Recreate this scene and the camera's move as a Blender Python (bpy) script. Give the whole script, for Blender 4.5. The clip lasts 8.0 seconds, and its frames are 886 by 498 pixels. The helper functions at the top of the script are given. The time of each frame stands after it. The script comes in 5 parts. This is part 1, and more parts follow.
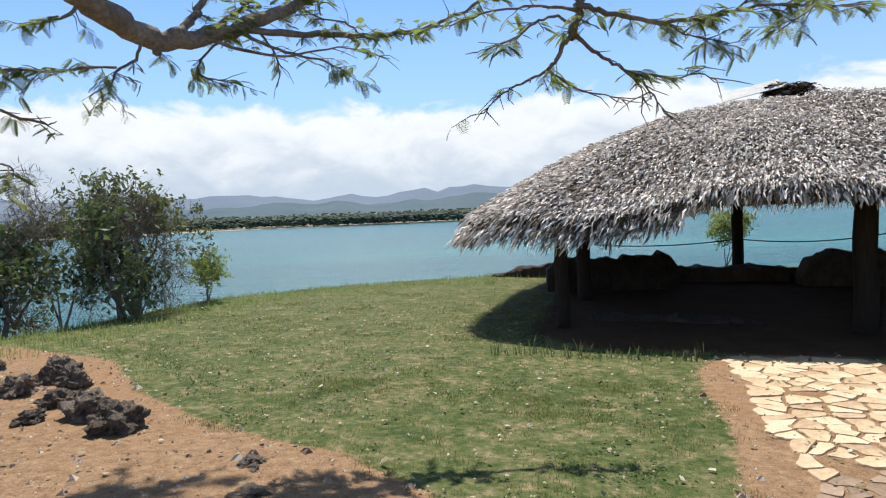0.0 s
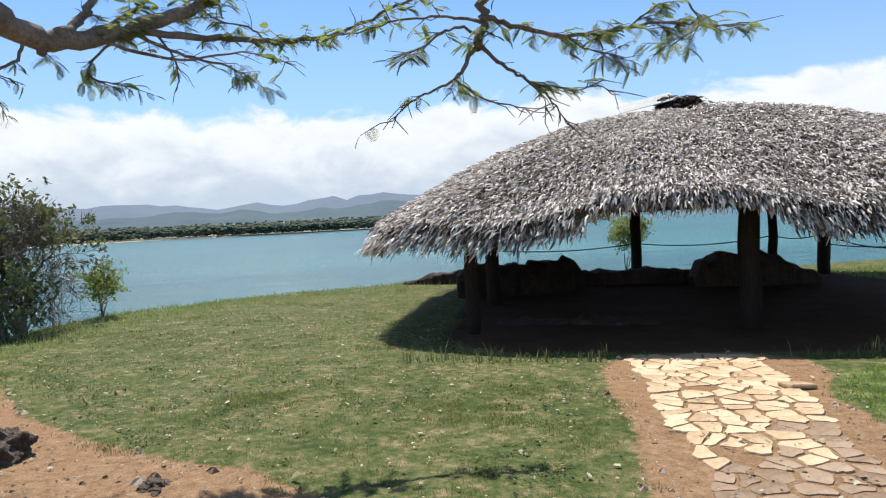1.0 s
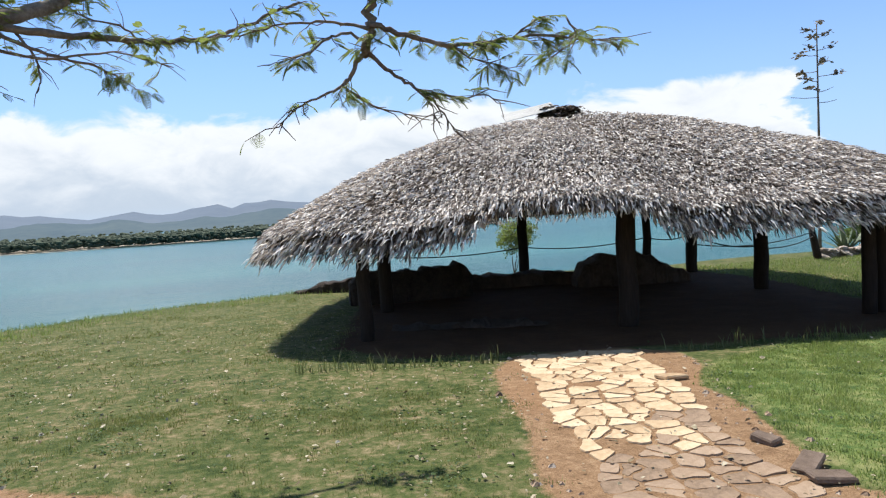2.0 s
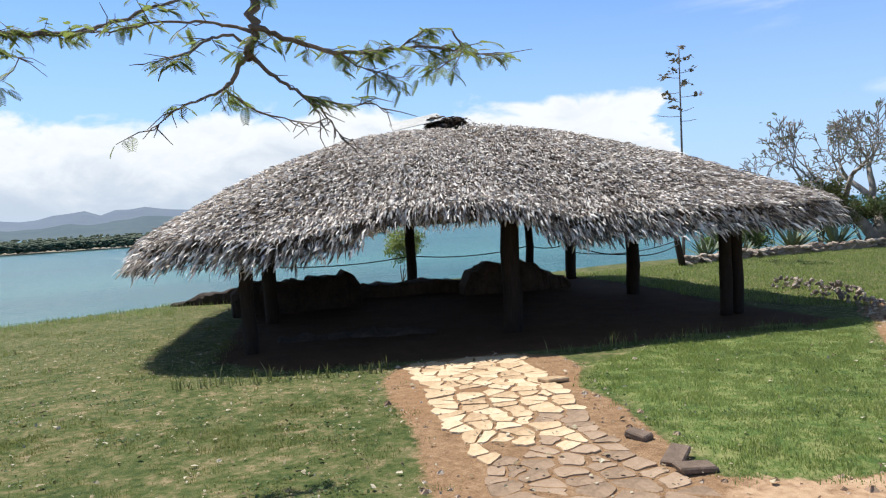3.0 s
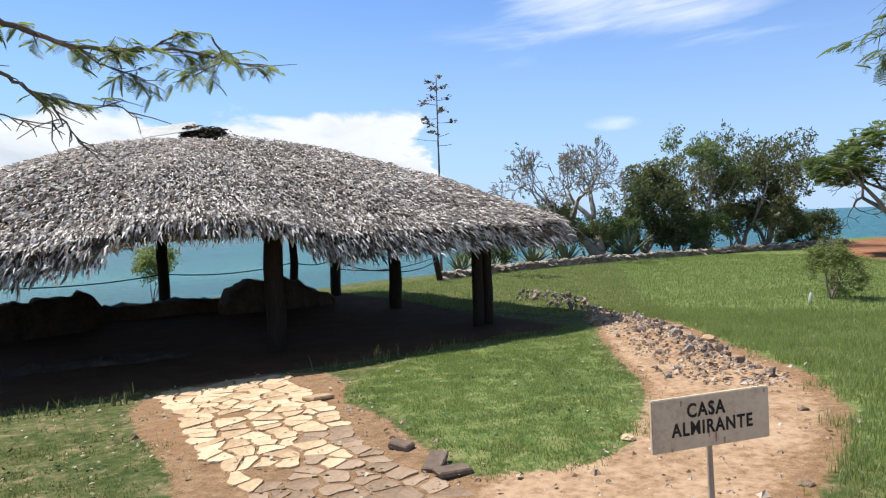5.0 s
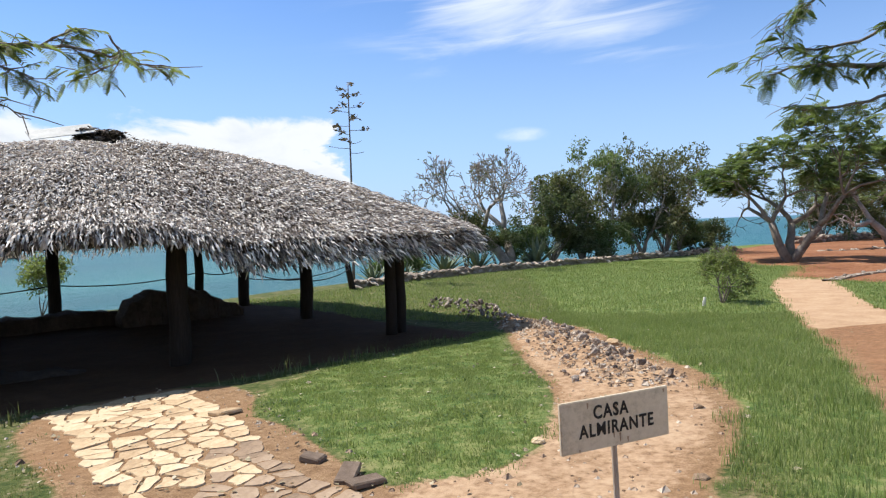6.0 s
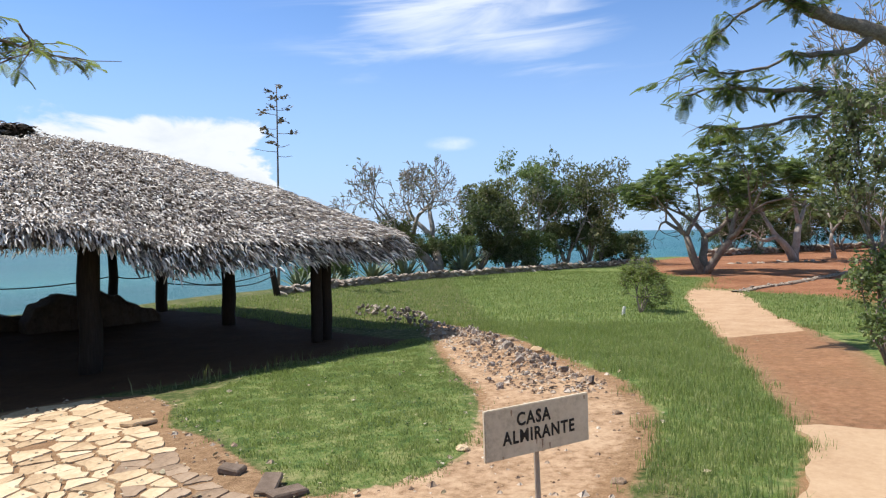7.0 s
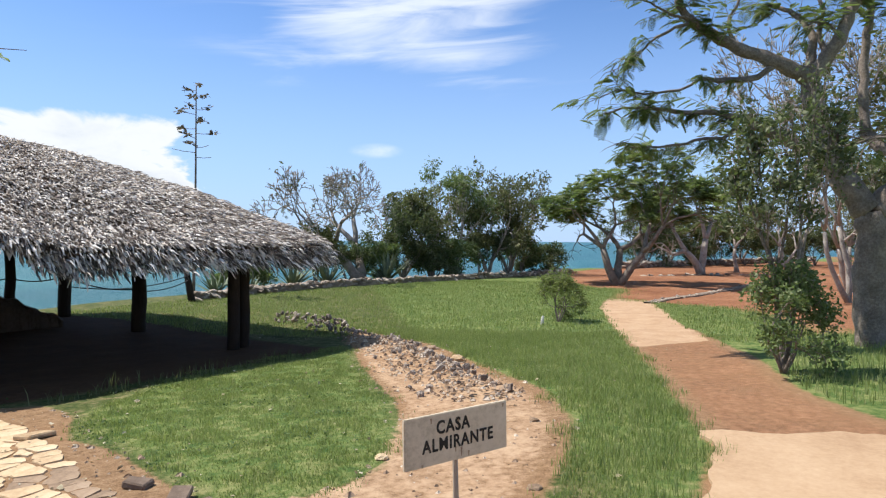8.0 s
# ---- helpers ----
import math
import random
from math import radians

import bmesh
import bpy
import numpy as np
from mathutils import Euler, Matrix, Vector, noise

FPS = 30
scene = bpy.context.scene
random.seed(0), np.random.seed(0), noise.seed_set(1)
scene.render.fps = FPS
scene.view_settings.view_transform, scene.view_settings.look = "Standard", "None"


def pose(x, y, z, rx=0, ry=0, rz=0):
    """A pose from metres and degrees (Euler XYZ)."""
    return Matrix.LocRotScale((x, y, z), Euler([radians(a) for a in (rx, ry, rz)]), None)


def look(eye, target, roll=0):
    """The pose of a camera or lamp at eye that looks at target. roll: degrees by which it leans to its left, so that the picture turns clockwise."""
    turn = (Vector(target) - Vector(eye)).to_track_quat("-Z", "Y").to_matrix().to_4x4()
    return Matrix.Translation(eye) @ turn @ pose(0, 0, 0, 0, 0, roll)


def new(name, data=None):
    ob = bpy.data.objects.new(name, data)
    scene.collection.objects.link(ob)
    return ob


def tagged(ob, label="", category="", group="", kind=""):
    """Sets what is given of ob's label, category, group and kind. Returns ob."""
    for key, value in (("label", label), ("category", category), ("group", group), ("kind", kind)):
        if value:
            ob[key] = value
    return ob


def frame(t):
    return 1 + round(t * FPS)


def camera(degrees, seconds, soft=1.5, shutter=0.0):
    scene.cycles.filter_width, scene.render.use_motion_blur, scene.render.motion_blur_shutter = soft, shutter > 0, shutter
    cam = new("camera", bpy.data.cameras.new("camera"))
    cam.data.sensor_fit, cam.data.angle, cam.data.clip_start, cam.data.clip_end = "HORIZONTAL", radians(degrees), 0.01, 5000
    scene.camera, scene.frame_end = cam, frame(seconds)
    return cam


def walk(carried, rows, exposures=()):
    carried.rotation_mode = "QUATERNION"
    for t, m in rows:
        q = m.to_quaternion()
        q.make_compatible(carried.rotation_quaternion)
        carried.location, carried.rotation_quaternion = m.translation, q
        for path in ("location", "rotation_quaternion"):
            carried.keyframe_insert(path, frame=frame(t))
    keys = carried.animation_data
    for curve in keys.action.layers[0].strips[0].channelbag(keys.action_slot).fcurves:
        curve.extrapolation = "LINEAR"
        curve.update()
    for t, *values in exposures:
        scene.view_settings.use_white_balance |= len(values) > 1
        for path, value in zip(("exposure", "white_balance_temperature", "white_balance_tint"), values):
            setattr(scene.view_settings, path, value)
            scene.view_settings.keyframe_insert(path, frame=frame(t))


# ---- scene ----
cam = camera(67.7, 8.0, soft=1.2)

EYE = Vector((0.0, 0.0, 1.65))


def aim(yaw, pitch, roll):
    """A pose at the eye, from degrees of turn to the left, tilt up and roll."""
    a, p = radians(yaw), radians(pitch)
    way = Vector((-math.sin(a) * math.cos(p), math.cos(a) * math.cos(p), math.sin(p)))
    return look(EYE, EYE + way * 10, roll)


walk(cam, [(t, aim(*angles)) for t, *angles in (
    (0.0, 0.00, -3.56, -2.20), (0.5, -3.38, -3.39, -2.32), (1.0, -7.78, -3.20, -2.63), (1.5, -12.35, -3.14, -3.19),
    (3.0, -26.90, -2.89, -3.06), (3.5, -31.32, -2.76, -3.13), (4.0, -35.98, -2.62, -2.87), (4.5, -41.95, -2.53, -2.46),
    (6.0, -54.72, -1.93, -2.07), (6.5, -57.88, -1.73, -1.96), (7.0, -60.96, -1.44, -0.90), (7.5, -64.15, -1.12, -0.42),
    (8.0, -67.61, -0.77, 0.39))])

# ---------------------------------------------------------------- light
SUN_TURN, SUN_HEIGHT = radians(-9), radians(58)  # clockwise from +y; above the horizon
sun = new("sun", bpy.data.lights.new("sun", "SUN"))
sun.data.energy, sun.data.angle, sun.data.color = 4.7, radians(0.53), (1.0, 0.95, 0.87)
sun_way = Vector((math.sin(SUN_TURN) * math.cos(SUN_HEIGHT), math.cos(SUN_TURN) * math.cos(SUN_HEIGHT), math.sin(SUN_HEIGHT)))
sun.matrix_world = look(sun_way * 60, (0, 0, 0))
scene.view_settings.exposure = 0.41


class Nodes:
    """Short hand for node trees."""

    def __init__(self, tree):
        self.tree = tree
        tree.nodes.clear()

    def put(self, socket, value):
        if hasattr(value, "is_linked"):
            self.tree.links.new(value, socket)
        elif value is not None:
            if socket.type == "RGBA" and len(value) == 3:
                value = (*value, 1)
            socket.default_value = value

    def add(self, kind, ins=(), **settings):
        node = self.tree.nodes.new(kind)
        for key, value in settings.items():
            setattr(node, key, value)
        for key, value in dict(ins).items():
            self.put(node.inputs[key], value)
        return node

    def math(self, op, a, b=None, c=None, clamp=False):
        node = self.add("ShaderNodeMath", operation=op, use_clamp=clamp)
        for i, value in enumerate((a, b, c)):
            if value is not None:
                self.put(node.inputs[i], value)
        return node.outputs[0]

    def mix(self, f, a, b, blend="MIX"):
        node = self.add("ShaderNodeMix", data_type="RGBA", blend_type=blend)
        for i, value in ((0, f), (6, a), (7, b)):
            self.put(node.inputs[i], value)
        return node.outputs[2]

    def noise(self, vector, scale, detail=4.0, rough=0.6, distort=0.0):
        return self.add("ShaderNodeTexNoise", {"Vector": vector, "Scale": scale, "Detail": detail, "Roughness": rough, "Distortion": distort}).outputs[0]

    def ramp(self, f, *stops, mode="LINEAR"):
        node = self.add("ShaderNodeValToRGB", {"Fac": f})
        node.color_ramp.interpolation = mode
        ends = node.color_ramp.elements
        while len(ends) < len(stops):
            ends.new(0.5)
        for end, (at, colour) in zip(ends, stops):
            end.position = at
            end.color = (*colour, 1) if hasattr(colour, "__len__") else (colour, colour, colour, 1)
        return node.outputs[0]

    def step(self, value, low, high):
        node = self.add("ShaderNodeMapRange", {"Value": value, "From Min": low, "From Max": high}, interpolation_type="SMOOTHSTEP", clamp=True)
        return node.outputs[0]


def build_world():
    world = bpy.data.worlds.new("sky")
    scene.world = world
    world.use_nodes = True
    n = Nodes(world.node_tree)
    sky = n.add("ShaderNodeTexSky", sky_type="NISHITA", sun_disc=False, sun_elevation=SUN_HEIGHT, sun_rotation=SUN_TURN, air_density=1.0, dust_density=0.1, ozone_density=3.0)
    way = n.add("ShaderNodeTexCoord").outputs["Generated"]
    x, y, z = n.add("ShaderNodeSeparateXYZ", {0: way}).outputs
    turn = n.math("MULTIPLY", n.math("ARCTAN2", x, y), 180 / math.pi)
    high = n.math("MULTIPLY", n.math("ARCSINE", z), 180 / math.pi)
    flat = n.add("ShaderNodeCombineXYZ", {"X": turn, "Y": n.math("MULTIPLY", high, 1.7), "Z": 0.0}).outputs[0]
    along = n.add("ShaderNodeCombineXYZ", {"X": turn, "Y": 0.0, "Z": 3.0}).outputs[0]
    # cumulus bank along the horizon, whose top rises and falls; it thins out over the open sea
    lumps = n.math("MULTIPLY", n.math("SUBTRACT", n.noise(flat, 0.16, 7, 0.58, 0.3), 0.5), 7.0)
    swell = n.math("MULTIPLY", n.math("SUBTRACT", n.noise(along, 0.09, 2, 0.5), 0.5), 3.0)
    clear = n.math("MULTIPLY", n.step(n.math("ADD", turn, n.math("MULTIPLY", lumps, -1.2)), 43.0, 58.0), n.math("SUBTRACT", 1.0, n.step(turn, 150.0, 170.0)))
    top = n.math("SUBTRACT", n.math("ADD", n.math("ADD", lumps, swell), 9.3), n.math("MULTIPLY", clear, 16.0))
    depth = n.math("SUBTRACT", top, high)
    bank = n.step(depth, 0.0, 1.3)
    # thin high streaks, thickest in one broad drift
    drift_x, drift_y = n.math("DIVIDE", n.math("SUBTRACT", turn, 64.5), 13.0), n.math("DIVIDE", n.math("SUBTRACT", high, 18.0), 4.6)
    patch = n.math("SUBTRACT", 1.0, n.math("ADD", n.math("MULTIPLY", drift_x, drift_x), n.math("MULTIPLY", drift_y, drift_y)), clamp=True)
    puff_x, puff_y = n.math("DIVIDE", n.math("SUBTRACT", turn, 61.8), 2.6), n.math("DIVIDE", n.math("SUBTRACT", high, 7.6), 0.75)
    puff = n.math("SUBTRACT", 1.0, n.math("ADD", n.math("MULTIPLY", puff_x, puff_x), n.math("MULTIPLY", puff_y, puff_y)), clamp=True)
    sheared = n.add("ShaderNodeVectorRotate", {"Vector": flat, "Angle": radians(-9)}, rotation_type="Z_AXIS").outputs[0]
    long = n.add("ShaderNodeVectorMath", {0: sheared, 1: (0.055, 0.22, 1.0)}, operation="MULTIPLY").outputs[0]
    veil = n.step(n.math("ADD", n.noise(long, 1.15, 6, 0.55, 0.6), n.math("MULTIPLY", patch, 0.30)), 0.50, 0.92)
    spread = n.math("MULTIPLY", n.step(turn, 44.0, 56.0), n.math("SUBTRACT", 1.0, n.step(turn, 70.0, 86.0)))
    veil = n.math("MULTIPLY", n.math("MULTIPLY", veil, n.step(high, 11.0, 15.5)), n.math("ADD", n.math("MULTIPLY", spread, 0.95), 0.05))
    # bodies of the clouds: white tops, greyer and hazier below
    folds = n.noise(flat, 0.22, 6, 0.6, 0.5)
    body = n.mix(n.step(n.math("ADD", depth, n.math("MULTIPLY", n.math("SUBTRACT", folds, 0.5), 9.0)), 1.0, 8.5), (6.7, 7.0, 7.35), (4.1, 4.8, 5.7))
    cast = n.mix(n.step(high, 20.0, 42.0), (0.72, 0.91, 1.17), (1.12, 1.0, 0.80))  # upper sky, out of view, tinted warm so ambient light is less blue
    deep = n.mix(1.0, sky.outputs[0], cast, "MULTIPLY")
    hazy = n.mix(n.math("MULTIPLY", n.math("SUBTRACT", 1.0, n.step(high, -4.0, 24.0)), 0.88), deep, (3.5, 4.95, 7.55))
    colour = n.mix(n.math("MULTIPLY", bank, n.step(high, -1.5, 2.0)), hazy, body)
    colour = n.mix(n.math("MULTIPLY", veil, 0.75), colour, (7.4, 7.8, 8.3))
    colour = n.mix(n.math("MULTIPLY", n.step(n.math("MULTIPLY", puff, n.noise(flat, 0.5, 5, 0.6)), 0.0, 0.8), 0.6), colour, (7.4, 7.8, 8.3))
    shade = n.add("ShaderNodeBackground", {"Color": colour, "Strength": 0.108})
    n.add("ShaderNodeOutputWorld", {"Surface": shade.outputs[0]})


build_world()


# ---------------------------------------------------------------- materials
def material(name):
    m = bpy.data.materials.new(name)
    m.use_nodes = True
    return m, Nodes(m.node_tree)


def finish(n, colour, rough=0.85, bump=None, strength=0.4, distance=0.02, metal=0.0, thin=None, spec=0.3):
    ins = {"Base Color": colour, "Roughness": rough, "Metallic": metal, "Specular IOR Level": spec}
    if bump is not None:
        ins["Normal"] = n.add("ShaderNodeBump", {"Height": bump, "Strength": strength, "Distance": distance}).outputs[0]
    shader = n.add("ShaderNodeBsdfPrincipled", ins).outputs[0]
    if thin is not None:
        share, tint = thin
        back = n.add("ShaderNodeBsdfTranslucent", {"Color": tint})
        shader = n.add("ShaderNodeMixShader", {0: share, 1: shader, 2: back.outputs[0]}).outputs[0]
    n.add("ShaderNodeOutputMaterial", {"Surface": shader})


def speckled(name, low, mid, high, scale, fine, rough=0.85, strength=0.5, distance=0.02, island=0.0, piece=0.0, stretch=None, thin=None, spec=0.3):
    """A material of three tones, broken up at two scales, with a shift of tone for each loose island or object."""
    m, n = material(name)
    where = n.add("ShaderNodeTexCoord").outputs["Object"]
    if stretch:
        where = n.add("ShaderNodeVectorMath", {0: where, 1: stretch}, operation="MULTIPLY").outputs[0]
    coarse, grain = n.noise(where, scale, 5, 0.6), n.noise(where, fine, 6, 0.7)
    f = n.math("ADD", n.math("MULTIPLY", coarse, 0.55), n.math("MULTIPLY", grain, 0.45))
    if island:
        f = n.math("ADD", f, n.math("MULTIPLY", n.math("SUBTRACT", n.add("ShaderNodeNewGeometry").outputs["Random Per Island"], 0.5), island))
    if piece:
        f = n.math("ADD", f, n.math("MULTIPLY", n.math("SUBTRACT", n.add("ShaderNodeObjectInfo").outputs["Random"], 0.5), piece))
    colour = n.ramp(f, (0.28, low), (0.5, mid), (0.74, high))
    finish(n, colour, rough, grain, strength, distance, thin=thin, spec=spec)
    return m


THATCH = speckled("weathered palm thatch", (0.055, 0.042, 0.035), (0.55, 0.475, 0.43), (0.95, 0.90, 0.85), 0.9, 30, 0.5, 0.3, 0.01, island=1.3, thin=(0.2, (0.78, 0.68, 0.60)))
FROND = speckled("palm frond strip", (0.14, 0.11, 0.09), (0.50, 0.43, 0.375), (0.84, 0.76, 0.69), 3, 30, 0.6, 0.3, 0.01, piece=0.7, thin=(0.22, (0.55, 0.46, 0.38)))
# near-black: shade beneath and between the thatch strips is in this colour
SHADED_THATCH = speckled("shade-darkened thatch skin", (0.03, 0.022, 0.016), (0.07, 0.05, 0.035), (0.11, 0.085, 0.06), 4, 26, 0.95)
CAP_THATCH = speckled("dark ridge thatch", (0.05, 0.038, 0.03), (0.13, 0.10, 0.08), (0.24, 0.19, 0.155), 4, 26, 0.9, island=0.6)
POST_WOOD = speckled("weathered post wood", (0.016, 0.010, 0.008), (0.034, 0.023, 0.017), (0.065, 0.046, 0.035), 6, 40, 0.85, 0.6, 0.02, stretch=(6, 6, 0.6))
FLAG = speckled("pale limestone flag", (0.37, 0.245, 0.14), (0.60, 0.44, 0.275), (0.74, 0.60, 0.42), 2.2, 26, 0.85, 0.35, 0.015, piece=0.28)
FLAG_WORN = speckled("worn brown flag", (0.19, 0.13, 0.085), (0.35, 0.245, 0.165), (0.47, 0.35, 0.25), 2.5, 26, 0.85, 0.5, 0.02, piece=0.25)
SLAB_DARK = speckled("dark stained slab", (0.09, 0.062, 0.046), (0.18, 0.13, 0.098), (0.28, 0.21, 0.165), 2.5, 26, 0.85, 0.5, 0.02)
# masonry tones lowered to hold the gloom under the shelter's roof
RUIN = speckled("shade-darkened ruin masonry", (0.028, 0.02, 0.016), (0.065, 0.047, 0.036), (0.13, 0.095, 0.072), 2.2, 14, 0.95, 0.9, 0.06, piece=0.25)
REEF_ROCK = speckled("pitted coral rock", (0.085, 0.062, 0.048), (0.25, 0.195, 0.15), (0.46, 0.37, 0.29), 6, 34, 0.95, 1.0, 0.05, piece=0.2)
RUBBLE = speckled("pale rubble", (0.20, 0.16, 0.14), (0.42, 0.345, 0.295), (0.66, 0.57, 0.49), 5, 30, 0.95, 0.8, 0.03, piece=0.5)
WALL_STONE = speckled("dry wall stone", (0.14, 0.10, 0.08), (0.31, 0.245, 0.195), (0.5, 0.42, 0.35), 3, 18, 0.95, 0.8, 0.04, piece=0.4, island=0.35)
BARK = speckled("grey brown bark", (0.08, 0.062, 0.05), (0.22, 0.18, 0.15), (0.42, 0.365, 0.32), 3, 24, 0.9, 0.8, 0.03)
BARK_PALE = speckled("pale bark", (0.16, 0.13, 0.11), (0.34, 0.295, 0.26), (0.55, 0.50, 0.45), 3, 24, 0.9, 0.6, 0.02)
LEAF_FRESH = speckled("fresh leaflet", (0.075, 0.097, 0.036), (0.155, 0.185, 0.07), (0.27, 0.29, 0.13), 1.5, 12, 0.6, island=0.55, thin=(0.45, (0.30, 0.38, 0.10)))
LEAF_DARK = speckled("dark leaf", (0.06, 0.08, 0.042), (0.13, 0.155, 0.082), (0.23, 0.25, 0.145), 0.6, 8, 0.6, island=0.6, thin=(0.35, (0.13, 0.18, 0.05)))
LEAF_OLIVE = speckled("olive leaf", (0.065, 0.075, 0.032), (0.14, 0.15, 0.065), (0.24, 0.245, 0.125), 0.6, 8, 0.65, island=0.6, thin=(0.35, (0.17, 0.20, 0.07)))
DRY_VINE = speckled("dry vine", (0.09, 0.075, 0.058), (0.19, 0.16, 0.12), (0.31, 0.27, 0.21), 1, 12, 0.9, island=0.5, thin=(0.2, (0.15, 0.12, 0.08)))
AGAVE_SKIN = speckled("agave leaf", (0.08, 0.115, 0.075), (0.16, 0.20, 0.125), (0.30, 0.33, 0.21), 1.5, 12, 0.55, island=0.4)
LEAF_WEED = speckled("clover leaf", (0.04, 0.075, 0.02), (0.075, 0.13, 0.035), (0.13, 0.19, 0.06), 1.5, 12, 0.6, island=0.5, thin=(0.25, (0.10, 0.18, 0.04)))
LEAF_LAWN_TREE = speckled("feathery tree leaf", (0.07, 0.105, 0.045), (0.15, 0.20, 0.085), (0.27, 0.31, 0.15), 0.6, 8, 0.5, island=0.5, thin=(0.4, (0.19, 0.27, 0.07)))
GRASS_BLADE = speckled("lawn blade", (0.10, 0.118, 0.03), (0.205, 0.204, 0.068), (0.40, 0.35, 0.18), 0.8, 5, 0.7, island=0.5, thin=(0.4, (0.23, 0.27, 0.08)))
GRASS_TALL = speckled("tall grass blade", (0.125, 0.165, 0.05), (0.232, 0.272, 0.10), (0.38, 0.39, 0.18), 0.35, 3, 0.65, island=0.5, thin=(0.45, (0.28, 0.37, 0.10)))
STRAW = speckled("fallen dry leaf", (0.20, 0.15, 0.085), (0.36, 0.30, 0.19), (0.54, 0.48, 0.36), 2, 12, 0.8, island=0.6)
SIGN_PAINT = speckled("chalky sign paint", (0.40, 0.325, 0.235), (0.63, 0.53, 0.40), (0.74, 0.64, 0.51), 5, 40, 0.7, 0.2, 0.004)
SIGN_INK = speckled("black lettering", (0.012, 0.011, 0.012), (0.025, 0.022, 0.02), (0.07, 0.06, 0.05), 9, 60, 0.7, 0.1, 0.002)
STAKE = speckled("sun bleached stake", (0.24, 0.19, 0.15), (0.40, 0.34, 0.28), (0.52, 0.46, 0.40), 6, 40, 0.85, 0.4, 0.01, stretch=(5, 5, 0.5))
ROPE = speckled("dark rope", (0.03, 0.026, 0.024), (0.06, 0.052, 0.046), (0.11, 0.10, 0.09), 12, 80, 0.9)
SHEET = speckled("corrugated sheet", (0.32, 0.33, 0.33), (0.44, 0.45, 0.45), (0.52, 0.53, 0.53), 2, 20, 0.5)
MANGROVE = speckled("far mangrove", (0.045, 0.065, 0.045), (0.075, 0.10, 0.065), (0.12, 0.145, 0.09), 0.05, 0.4, 0.9, island=0.4)
WHITE_POST = speckled("whitewashed post", (0.5, 0.48, 0.44), (0.66, 0.64, 0.6), (0.75, 0.74, 0.7), 5, 40, 0.8)
SLAB = speckled("sandy concrete", (0.33, 0.20, 0.115), (0.46, 0.31, 0.19), (0.56, 0.40, 0.26), 1.1, 18, 0.9, 0.35, 0.01)


def ground_material():
    m, n = material("lawn and earth")
    where = n.add("ShaderNodeTexCoord").outputs["Object"]
    value = {k: n.add("ShaderNodeAttribute", attribute_name=k).outputs["Fac"] for k in ("bare", "red", "pale", "sand", "floor_shade", "lush")}
    wide, patch, grain, grit = (n.noise(where, s, d, r) for s, d, r in ((0.35, 3, 0.5), (1.9, 5, 0.62), (11, 6, 0.7), (70, 5, 0.7)))
    broken = n.math("MULTIPLY", n.math("SUBTRACT", n.math("ADD", n.math("MULTIPLY", grain, 0.6), n.math("MULTIPLY", patch, 0.4)), 0.5), 1.5)
    f = n.math("ADD", n.math("MULTIPLY", patch, 0.5), n.math("MULTIPLY", grain, 0.5))
    clumps = n.noise(where, 5.5, 5, 0.7)
    mottle = n.math("ADD", n.math("MULTIPLY", n.math("SUBTRACT", n.math("ADD", n.math("MULTIPLY", f, 0.6), n.math("MULTIPLY", clumps, 0.4)), 0.5), 1.9), 0.5)
    turf = n.ramp(mottle, (0.30, (0.042, 0.066, 0.018)), (0.46, (0.085, 0.108, 0.032)), (0.60, (0.16, 0.15, 0.066)), (0.76, (0.30, 0.235, 0.135)))
    earth = n.ramp(n.math("ADD", n.math("MULTIPLY", grain, 0.5), n.math("MULTIPLY", grit, 0.5)), (0.34, (0.10, 0.057, 0.032)), (0.45, (0.235, 0.14, 0.076)), (0.57, (0.35, 0.225, 0.13)), (0.70, (0.53, 0.40, 0.26)))
    clay = n.ramp(n.math("ADD", n.math("MULTIPLY", mottle, 0.6), n.math("MULTIPLY", wide, 0.4)), (0.3, (0.16, 0.066, 0.035)), (0.5, (0.275, 0.122, 0.064)), (0.72, (0.42, 0.23, 0.13)))
    pale = n.ramp(f, (0.3, (0.36, 0.22, 0.13)), (0.5, (0.49, 0.325, 0.205)), (0.7, (0.58, 0.42, 0.28)))
    # bare earth floor with the shelter's shade darkened into its colour
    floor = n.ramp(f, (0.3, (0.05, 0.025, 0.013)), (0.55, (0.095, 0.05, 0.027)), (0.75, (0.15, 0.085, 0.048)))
    sand = n.ramp(f, (0.3, (0.40, 0.31, 0.22)), (0.7, (0.60, 0.50, 0.38)))

    def share(key, low=0.42, high=0.58):
        return n.step(n.math("ADD", value[key], n.math("MULTIPLY", broken, 0.35)), low, high)

    green = n.ramp(mottle, (0.30, (0.06, 0.115, 0.03)), (0.5, (0.14, 0.19, 0.055)), (0.68, (0.24, 0.255, 0.10)))
    turf = n.mix(share("lush", 0.3, 0.7), turf, green)
    earth = n.mix(n.step(wide, 0.42, 0.62), earth, n.mix(0.5, earth, (0.30, 0.17, 0.09)))
    colour = n.mix(share("bare"), turf, earth)
    colour = n.mix(share("red", 0.3, 0.7), colour, clay)
    colour = n.mix(share("pale"), colour, pale)
    colour = n.mix(share("sand"), colour, sand)
    colour = n.mix(share("floor_shade", 0.35, 0.65), colour, floor)
    finish(n, colour, 0.95, n.math("ADD", n.math("MULTIPLY", grit, 0.5), grain), 0.7, 0.03, spec=0.15)
    return m


